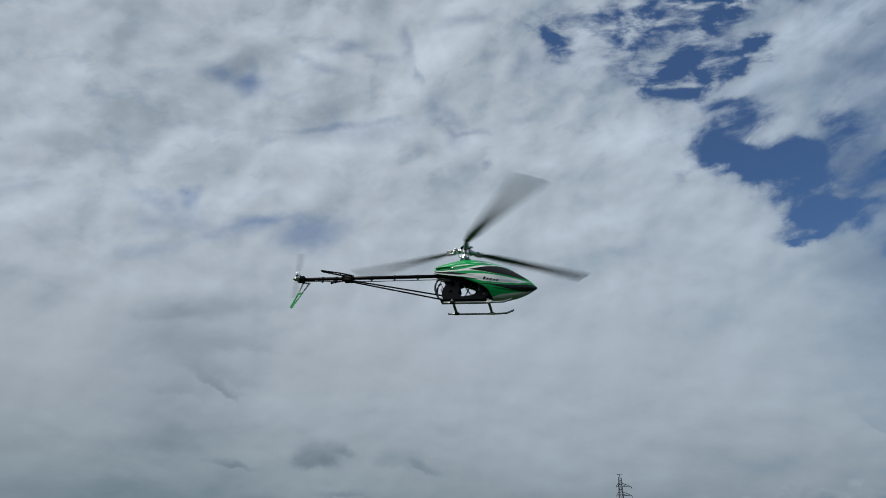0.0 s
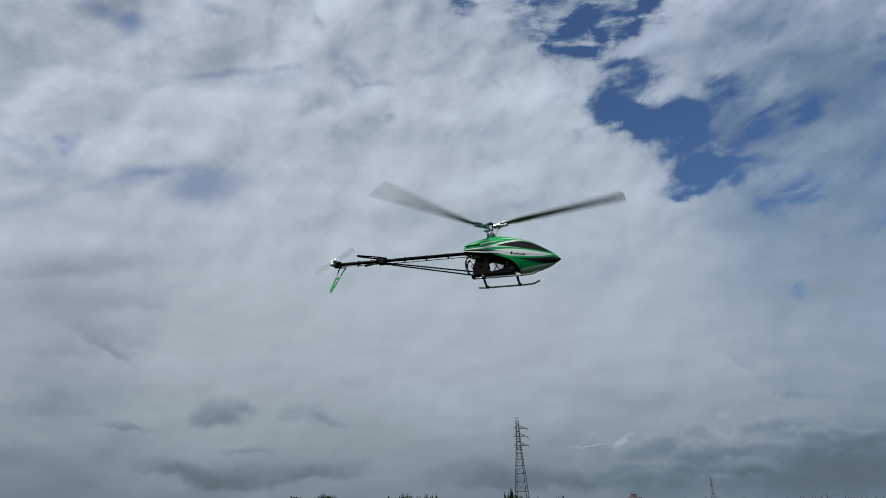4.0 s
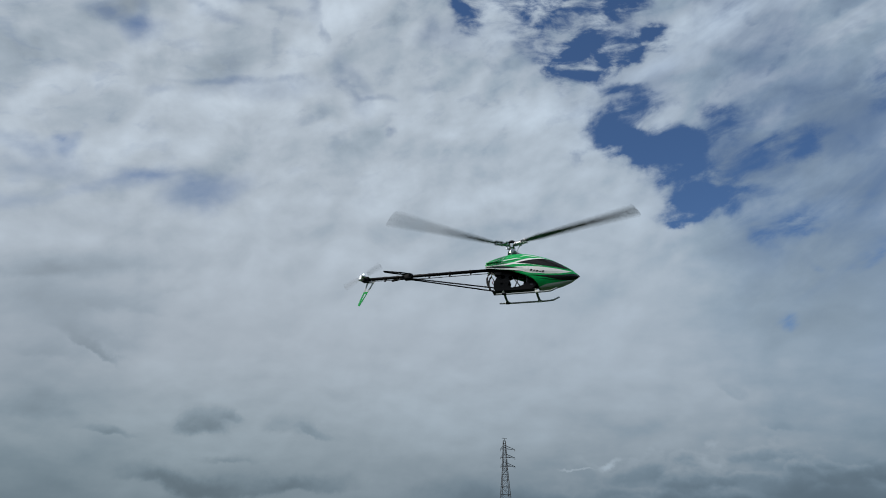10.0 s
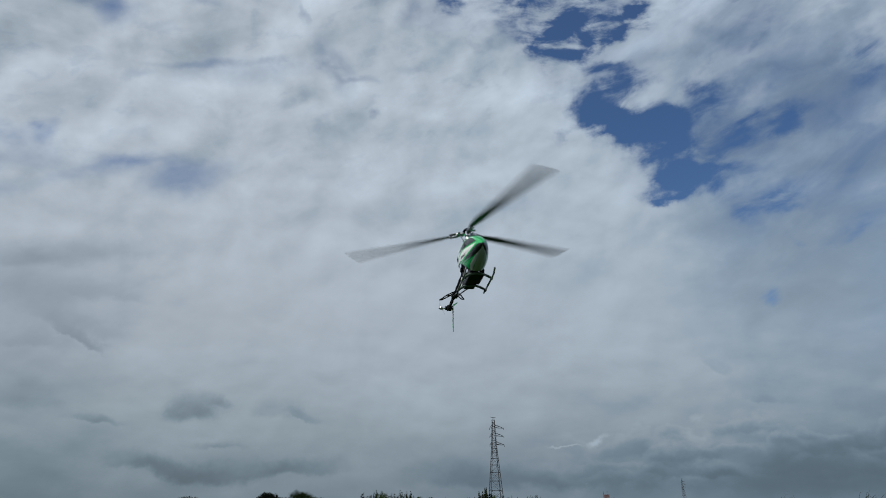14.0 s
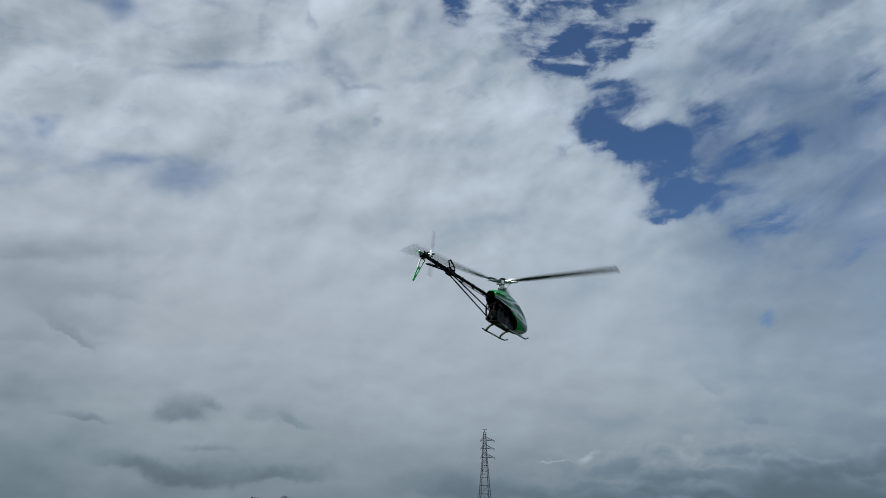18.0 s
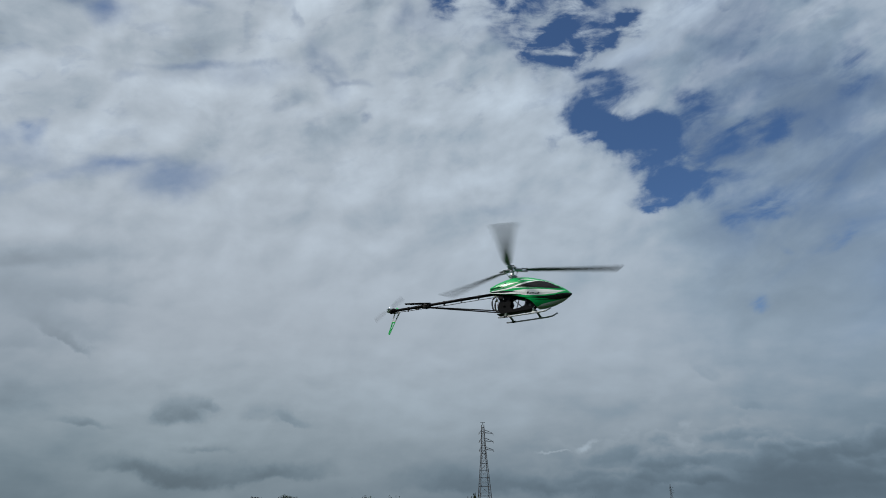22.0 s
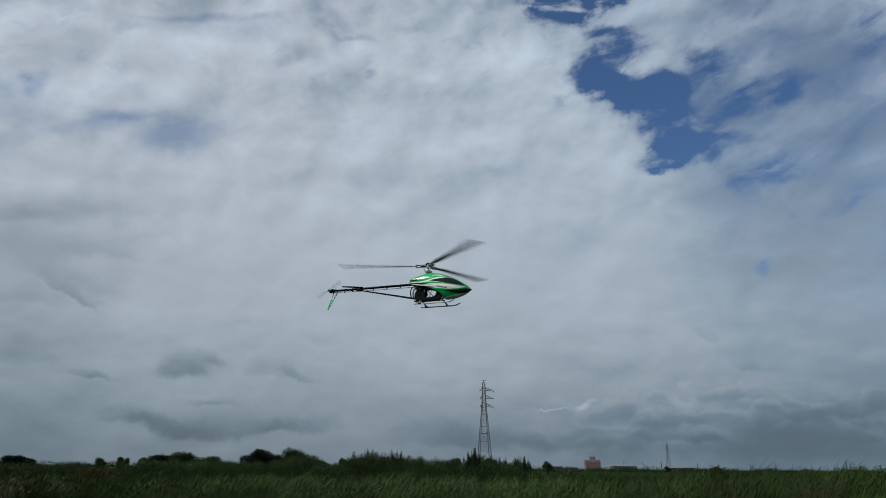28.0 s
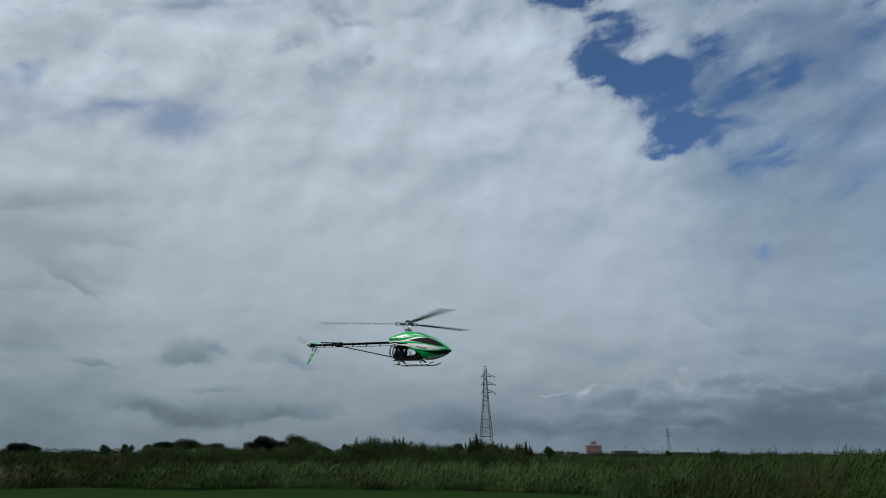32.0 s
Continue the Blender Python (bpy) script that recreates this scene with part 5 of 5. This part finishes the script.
def build_tail(root):
    bm = bmesh.new()
    tube(bm, [(-0.06, 0, 0), (-0.925, 0, 0)], 0.0098, 18)
    boom = part("tail_boom", bm, CARBON, root, "black tubular tail boom", smooth=True)
    for x in (-0.255, -0.385, -0.515, -0.720, -0.80):
        bm = bmesh.new()
        tube(bm, [(x - 0.006, 0, 0), (x + 0.006, 0, 0)], 0.0118, 14)
        block(bm, (x, -0.004, -0.016), (0.008, 0.008, 0.016), 0.001)
        part("boom_clamp", bm, PLASTIC, boom)
    bm = bmesh.new()
    tube(bm, [(-0.10, -0.012, -0.026), (-0.5, -0.008, -0.025), (-0.905, -0.012, -0.018)], 0.0022, 8)
    part("tail_push_rod", bm, CARBON, root, "thin black tail control rod")
    for y in (-1, 1):
        bm = bmesh.new()
        tube(bm, [(-0.105, 0.030 * y, -0.128), (-0.640, 0.010 * y, -0.016)], 0.0042, 9)
        part("boom_support", bm, CARBON, root, "slender black brace rod")
    bm = bmesh.new()
    tube(bm, [(-0.625, 0, 0), (-0.685, 0, 0)], 0.0185, 14)
    block(bm, (-0.652, 0, -0.012), (0.045, 0.040, 0.016), 0.003)
    part("stabiliser_clamp", bm, PLASTIC, root)
    for y in (-1, 1):
        bm = bmesh.new()
        loop = [(-0.628, 0.016 * y, 0.010), (-0.690, 0.050 * y, 0.011), (-0.785, 0.085 * y, 0.012), (-0.780, 0.070 * y, 0.012), (-0.690, 0.020 * y, 0.011), (-0.655, 0.012 * y, 0.010)]
        tube(bm, loop + [loop[0]], 0.0042, 7)
        tube(bm, [(-0.690, 0.020 * y, 0.011), (-0.690, 0.050 * y, 0.011)], 0.0035, 6)
        part("stabiliser_fin", bm, PLASTIC, root, "open black triangular stabiliser")
    bm = bmesh.new()
    block(bm, (-0.930, 0, 0), (0.042, 0.034, 0.034), 0.006)
    tube(bm, [(-0.930, 0.022, 0), (-0.930, -0.030, 0)], 0.014, 14)
    part("tail_gearbox", bm, PLASTIC, root)
    bm = bmesh.new()
    tube(bm, [(-0.944, 0, 0.003), (-0.955, 0, 0.004), (-0.966, 0, 0.005), (-0.978, 0, 0.006)], 0.017, 14, 0.008)
    part("gearbox_cap", bm, CHROME, root, "bright metal cap", smooth=True)
    bm = bmesh.new()
    plate(bm, [(-0.918, -0.074), (-0.947, -0.074), (-0.981, -0.160), (-0.969, -0.166)], [[(-0.928, -0.084), (-0.942, -0.084), (-0.964, -0.140)]], 0.020, 0.004)
    lower = part("lower_fin", bm, FINGREEN, root, "bright green tail fin with a slot")
    bm = bmesh.new()
    plate(bm, [(-0.880, -0.010), (-0.928, -0.010), (-0.947, -0.074), (-0.918, -0.074)], [[(-0.893, -0.016), (-0.922, -0.016), (-0.938, -0.067), (-0.922, -0.067)]], 0.020, 0.004)
    part("fin_frame", bm, FINWHITE, lower, "white open upper frame of the fin")
    bm = bmesh.new()
    plate(bm, [(-0.880, 0.006), (-0.924, 0.056), (-0.935, 0.054), (-0.934, 0.006)], [[(-0.901, 0.012), (-0.922, 0.038), (-0.924, 0.012)]], 0.020, 0.004)
    bmesh.ops.rotate(bm, cent=(0, 0.022, 0.006), matrix=Matrix.Rotation(radians(-52), 3, "X"), verts=bm.verts)
    part("upper_fin", bm, FINGREEN, root, "bright green upper tail fin leaning outwards")
    # rotor on the right of the gearbox
    hub = tagged(new("tail_rotor"), "spinning two-bladed tail rotor")
    hub.parent = root
    bm = bmesh.new()
    tube(bm, [(0, 0.025, 0), (0, -0.012, 0)], 0.006, 10)
    block(bm, (0, -0.004, 0), (0.020, 0.014, 0.034), 0.003)
    tube(bm, [(0, -0.010, 0), (0, -0.026, 0)], 0.011, 12, 0.006)
    part("tail_hub", bm, CHROME, hub, "bright metal hub")
    for s in (-1, 1):
        bm = bmesh.new()
        outline = [(-0.013, 0.030), (0.013, 0.030), (0.017, 0.060), (0.017, 0.128), (0.012, 0.134), (-0.015, 0.134), (-0.017, 0.060)]
        plate(bm, [(x, z * s) for x, z in outline], [], -0.006, 0.0025)
        bmesh.ops.rotate(bm, cent=(0, -0.005, 0), matrix=Matrix.Rotation(radians(9 * s), 3, "Z"), verts=bm.verts)
        part("tail_blade", bm, SMOKY, hub, "smoky translucent tail blade")
    return hub


def build_gear(root):
    for y in (-1, 1):
        bm = bmesh.new()
        pts = [(-0.090, 0.080 * y, -0.188), (-0.02, 0.080 * y, -0.190), (0.18, 0.080 * y, -0.190), (0.225, 0.079 * y, -0.187), (0.262, 0.078 * y, -0.171)]
        tube(bm, pts, 0.0050, 10)
        skid = part("skid", bm, SKID, root, "pale tubular skid with an upturned tip", smooth=True)
        bm = bmesh.new()
        bmesh.ops.create_uvsphere(bm, u_segments=8, v_segments=6, radius=0.005, matrix=Matrix.Translation(pts[0]))
        part("end_cap", bm, RUBBER, skid)
    for x in (-0.055, 0.135):
        bm = bmesh.new()
        arc = [(x + 0.012 * abs(s) ** 3, 0.082 * s, -0.152 - 0.036 * abs(s) ** 2.2) for s in (k / 8 - 1 for k in range(17))]
        tube(bm, arc, 0.0074, 8)
        bow = part("landing_strut", bm, STRUT, root, "dark arched landing strut", smooth=True)
        for y in (-1, 1):
            bm = bmesh.new()
            block(bm, (x + 0.012, 0.081 * y, -0.188), (0.026, 0.013, 0.013), 0.003)
            part("skid_clamp", bm, FINWHITE if x > 0 else PLASTIC, bow)


def build_head(root):
    bm = bmesh.new()
    tube(bm, [(0, 0, 0.02), (0, 0, 0.150)], 0.0055, 14)
    part("mast", bm, STEEL, root, smooth=True)
    bm = bmesh.new()
    bmesh.ops.create_cone(bm, cap_ends=True, segments=28, radius1=0.026, radius2=0.022, depth=0.014, matrix=pose(0, 0, 0.103))
    for k in range(4):
        a = math.pi / 4 + k * math.pi / 2
        bmesh.ops.create_uvsphere(bm, u_segments=8, v_segments=6, radius=0.005, matrix=Matrix.Translation((0.027 * math.cos(a), 0.027 * math.sin(a), 0.103)))
    part("swashplate", bm, STEEL, root, "bright metal swashplate", smooth=False)
    bm = bmesh.new()
    tube(bm, [(0, 0, 0.086), (0, 0, 0.098)], 0.020, 20, 0.016)
    tube(bm, [(0, 0, 0.114), (0, 0, 0.128)], 0.013, 18, 0.010)
    part("mast_collar", bm, CHROME, root, "bright metal collars on the mast", smooth=False)
    for k in range(3):
        a = 2 * math.pi * k / 3 + 0.5
        bm = bmesh.new()
        tube(bm, [(0.030 * math.cos(a), 0.030 * math.sin(a), 0.060), (0.029 * math.cos(a), 0.029 * math.sin(a), 0.103)], 0.0024, 7)
        bmesh.ops.create_uvsphere(bm, u_segments=8, v_segments=6, radius=0.0052, matrix=Matrix.Translation((0.029 * math.cos(a), 0.029 * math.sin(a), 0.103)))
        part("swash_link", bm, STEEL, root)
    rotor = tagged(new("main_rotor"), "spinning three-bladed main rotor with dark blades")
    rotor.parent = root
    bm = bmesh.new()
    tube(bm, [(0, 0, -0.018), (0, 0, 0.014)], 0.017, 18)
    tube(bm, [(0, 0, 0.012), (0, 0, 0.024)], 0.012, 16, 0.006)
    for k in range(3):
        a = 2 * math.pi * k / 3
        tube(bm, [(0, 0, 0), (0.040 * math.cos(a), 0.040 * math.sin(a), 0)], 0.009, 10)
    part("rotor_hub", bm, CHROME, rotor, "bright metal rotor hub")
    bm = bmesh.new()
    bmesh.ops.create_cone(bm, cap_ends=True, segments=24, radius1=0.028, radius2=0.017, depth=0.013, matrix=pose(0, 0, 0.020))
    part("hub_cap", bm, PLASTIC, rotor, "black cap plate")
    arms = []
    for k in range(3):
        turn = Matrix.Rotation(2 * math.pi * k / 3, 4, "Z")
        bm = bmesh.new()
        tube(bm, [(0.022, 0, 0), (0.040, 0, 0), (0.068, 0, 0)], 0.0125, 14)
        tube(bm, [(0.030, 0, 0), (0.036, 0, 0)], 0.0150, 14)
        tube(bm, [(0.060, 0, 0), (0.066, 0, 0)], 0.0145, 14)
        for z in (-0.0085, 0.0085):
            block(bm, (0.088, 0, z), (0.046, 0.024, 0.0045), 0.0015)
        tube(bm, [(0.100, 0, -0.014), (0.100, 0, 0.014)], 0.0042, 8)
        block(bm, (0.044, 0.024, 0.0), (0.014, 0.026, 0.009), 0.003)
        bmesh.ops.transform(bm, matrix=turn, verts=bm.verts)
        grip = part("blade_grip", bm, STEEL, rotor, "polished metal blade grip")
        bm = bmesh.new()
        tube(bm, [(0.046, 0.022, -0.004), (0.026, 0.012, -0.046)], 0.0022, 7)
        block(bm, (0.050, 0.020, -0.002), (0.014, 0.014, 0.010), 0.002)
        bmesh.ops.transform(bm, matrix=turn, verts=bm.verts)
        part("pitch_link", bm, CHROME, grip, "bright metal pitch link")
        bm = bmesh.new()
        rows = []
        for i in range(15):
            s = i / 14
            r = 0.682 * s
            chord = 0.030 + 0.026 * min(1.0, s / 0.12)
            if s > 0.95:
                chord *= 1 - (s - 0.95) * 3.0
            pitch = radians(7 - 2 * s)
            cone = radians(1.4) * r
            row = []
            for q in range(12):
                a = 2 * math.pi * q / 12
                c, h = math.cos(a) * 0.5 - 0.12, math.sin(a) * 0.055 * (1.15 - 0.5 * math.cos(a)) * 0.8
                yy, zz = c * chord, h * chord
                row.append(bm.verts.new((r, yy * math.cos(pitch) + zz * math.sin(pitch), -yy * math.sin(pitch) + zz * math.cos(pitch) + cone)))
            rows.append(row)
        for a, b in zip(rows, rows[1:]):
            for q in range(12):
                bm.faces.new((a[q], a[(q + 1) % 12], b[(q + 1) % 12], b[q]))
        bm.faces.new(rows[0][::-1])
        bm.faces.new(rows[-1])
        blade = part("rotor_blade", bm, BLADE, rotor, "long dark carbon rotor blade", smooth=True)
        blade.matrix_basis = turn @ pose(0.100, 0, 0)
        arms.append(blade)
    return rotor, arms


def build_helicopter():
    root = tagged(new("model_helicopter"), "green and white radio-controlled helicopter hovering with spinning rotor", "model helicopter")
    build_canopy(root)
    build_mechanics(root)
    tail_rotor = build_tail(root)
    build_gear(root)
    main_rotor, arms = build_head(root)
    return root, main_rotor, arms, tail_rotor


HELICOPTER, MAIN_ROTOR, BLADES, TAIL_ROTOR = build_helicopter()


# ---- what moves ----
def motions():
    flight = [
        (0, pose(-0.526, 3.068, 3.004, -0.6, 0.5, 0.8)),
        (0.5, pose(-0.382, 3.244, 2.937, -0.7, -1.4, -7.8)),
        (1, pose(-0.243, 3.073, 2.757, -0.2, 0.2, -12.3)),
        (1.5, pose(-0.171, 3.057, 2.708, -1.1, -0.7, -12.2)),
        (2, pose(-0.152, 3.074, 2.724, -1.2, 0.1, -12.1)),
        (2.5, pose(-0.112, 3.163, 2.749, -2.2, 1.3, -9.4)),
        (4.5, pose(0.241, 3.457, 3.018, -0.9, -1.2, -7.4)),
        (5, pose(0.318, 3.494, 2.984, -0.9, -2.3, -7.6)),
        (5.5, pose(0.337, 3.490, 3.075, -0.3, -1.7, -9.4)),
        (6, pose(0.294, 3.448, 3.180, 0.6, 0.0, -11.2)),
        (6.5, pose(0.252, 3.392, 3.187, -0.3, 0.2, -10.5)),
        (7, pose(0.216, 3.315, 3.115, -1.2, -0.8, -10.4)),
        (7.5, pose(0.187, 3.251, 3.056, -1.3, -0.2, -11.3)),
        (8, pose(0.167, 3.228, 3.074, -1.5, 0.7, -12.5)),
        (8.5, pose(0.175, 3.268, 3.112, -1.4, -0.1, -12.0)),
        (9, pose(0.200, 3.362, 3.125, -1.7, 0.6, -11.8)),
        (9.5, pose(0.259, 3.443, 3.126, -1.0, 0.0, -12.0)),
        (10, pose(0.306, 3.516, 3.040, -0.7, -0.1, -12.4)),
        (10.5, pose(0.320, 3.573, 2.971, -0.5, -0.6, -11.6)),
        (11, pose(0.304, 3.634, 2.924, -0.4, 0.5, -10.8)),
        (11.5, pose(0.284, 3.600, 2.905, -0.2, 0.6, -12.7)),
        (12, pose(0.252, 3.495, 2.935, 0.4, 1.4, -16.1)),
        (12.5, pose(0.213, 3.352, 2.900, 0.0, 2.7, -20.8)),
        (13, pose(0.201, 3.461, 2.902, 1.0, 0.3, -32.4)),
        (13.5, pose(0.172, 3.408, 2.914, 3.1, -0.7, -54.8)),
        (14, pose(0.127, 3.401, 2.945, 3.4, -1.3, -82.5)),
        (14.5, pose(0.078, 3.338, 2.955, 0.4, -2.1, -108.4)),
        (15, pose(0.114, 3.412, 2.910, 1.4, -0.8, -132.1)),
        (15.5, pose(0.150, 3.485, 2.864, 2.4, 0.5, -155.8)),
        (16, pose(0.186, 3.558, 2.819, 3.3, 1.8, -179.4)),
        (16.5, pose(0.223, 3.632, 2.773, 4.3, 3.1, 156.9)),
        (17, pose(0.256, 3.744, 2.773, 5.6, 2.6, 124.4)),
        (17.5, pose(0.310, 3.983, 2.847, 5.0, 2.4, 88.0)),
        (18, pose(0.382, 4.032, 2.943, 3.7, 0.9, 57.3)),
        (18.5, pose(0.430, 3.698, 2.925, -1.0, 0.3, 37.5)),
        (19, pose(0.432, 3.861, 3.017, -1.3, 1.8, 18.7)),
        (19.5, pose(0.450, 3.880, 3.060, -0.8, -0.9, 3.1)),
        (20, pose(0.503, 4.199, 3.115, 0.6, -2.5, -11.0)),
        (20.5, pose(0.552, 4.329, 3.140, 1.4, -3.4, -18.6)),
        (21, pose(0.533, 4.180, 3.071, 2.0, -1.1, -23.8)),
        (21.5, pose(0.518, 4.125, 3.017, 2.1, -0.7, -24.5)),
        (22, pose(0.503, 4.020, 2.978, 2.5, -0.8, -25.5)),
        (22.5, pose(0.519, 4.054, 3.020, 1.5, -2.3, -23.8)),
        (23, pose(0.513, 4.012, 3.043, 1.4, -2.1, -22.4)),
        (23.5, pose(0.481, 4.026, 3.111, 1.3, -1.7, -19.7)),
        (24, pose(0.431, 4.139, 3.220, 1.2, -2.7, -19.0)),
        (24.5, pose(0.353, 4.312, 3.303, 0.9, -2.9, -18.3)),
        (26.5, pose(0.067, 4.961, 3.162, 2.0, -1.5, -16.9)),
        (27, pose(-0.013, 4.971, 3.118, 2.3, 0.1, -20.4)),
        (27.5, pose(-0.067, 5.048, 3.068, 2.4, 0.4, -20.1)),
        (28, pose(-0.116, 5.191, 3.086, 2.3, 0.8, -20.4)),
        (28.5, pose(-0.151, 5.263, 3.134, 2.2, 1.3, -21.2)),
        (29, pose(-0.182, 5.220, 3.121, 1.5, 1.3, -22.6)),
        (29.5, pose(-0.214, 5.274, 3.085, 1.6, 1.2, -21.6)),
        (30, pose(-0.223, 5.282, 3.110, 1.5, 0.4, -21.4)),
        (30.5, pose(-0.229, 5.298, 3.124, 1.9, 0.3, -21.9)),
        (31, pose(-0.241, 5.257, 3.004, 1.8, 0.3, -22.6)),
        (31.5, pose(-0.273, 5.282, 2.771, 2.7, 1.3, -21.9)),
        (32, pose(-0.290, 5.252, 2.482, 3.4, 1.5, -21.1)),
    ]
    walk(HELICOPTER, flight)
    # the main rotor's angle in degrees, second by second; it turns clockwise seen from above
    spin = [(0, 42.0), (1, -1942.0), (2, -3913.0), (5, -9954.0), (6, -11923.0), (7, -13905.0), (8, -15870.0), (9, -17851.0), (10, -19828.0), (11, -21801.0), (12, -23772.0), (13, -25745.0), (14, -27714.0), (17, -33645.0), (18, -35608.0), (19, -37586.0), (20, -39577.0), (21, -41548.0), (22, -43524.0), (23, -45496.0), (24, -47468.0), (27, -53514.0), (28, -55486.0), (29, -57458.0), (30, -59436.0), (31, -61416.0), (32, -63407.0)]
    rows, swings = [], ([], [], [])
    eye = Vector((0, 0, 1.6))
    for f in range(961):
        t = f / 30
        i = max(0, min(len(spin) - 2, sum(1 for s in spin if s[0] <= t) - 1))
        (t0, a0), (t1, a1) = spin[i], spin[i + 1]
        angle = a0 + (a1 - a0) * (t - t0) / (t1 - t0)
        rows.append((t, pose(0, 0, 0.153, 0, 0, angle)))
        i = max(0, min(len(flight) - 2, sum(1 for s in flight if s[0] <= t) - 1))
        (t0, m0), (t1, m1) = flight[i], flight[i + 1]
        held = m0.lerp(m1, (t - t0) / (t1 - t0))
        # each blade swings on its bolt, ahead on the far side of the turn and back on the near side
        hub = held @ Vector((0, 0, 0.153)) - eye
        for k in range(3):
            turn = pose(0, 0, 0, 0, 0, 120 * k)
            tip = held @ pose(0, 0, 0.170, 0, 0, angle) @ turn @ Vector((0.78, 0, 0)) - eye
            rise = math.atan2(tip.z, math.hypot(tip.x, tip.y)) - math.atan2(hub.z, math.hypot(hub.x, hub.y))
            swings[k].append((t, turn @ pose(0.100, 0, 0, 0, 0, 2.93 * math.degrees(rise))))
    walk(MAIN_ROTOR, rows)
    for blade, swing in zip(BLADES, swings):
        walk(blade, swing)
    walk(TAIL_ROTOR, [(f / 30, pose(-0.930, -0.050, 0.0, 0, 83.0 * f, 0)) for f in range(961)])


motions()
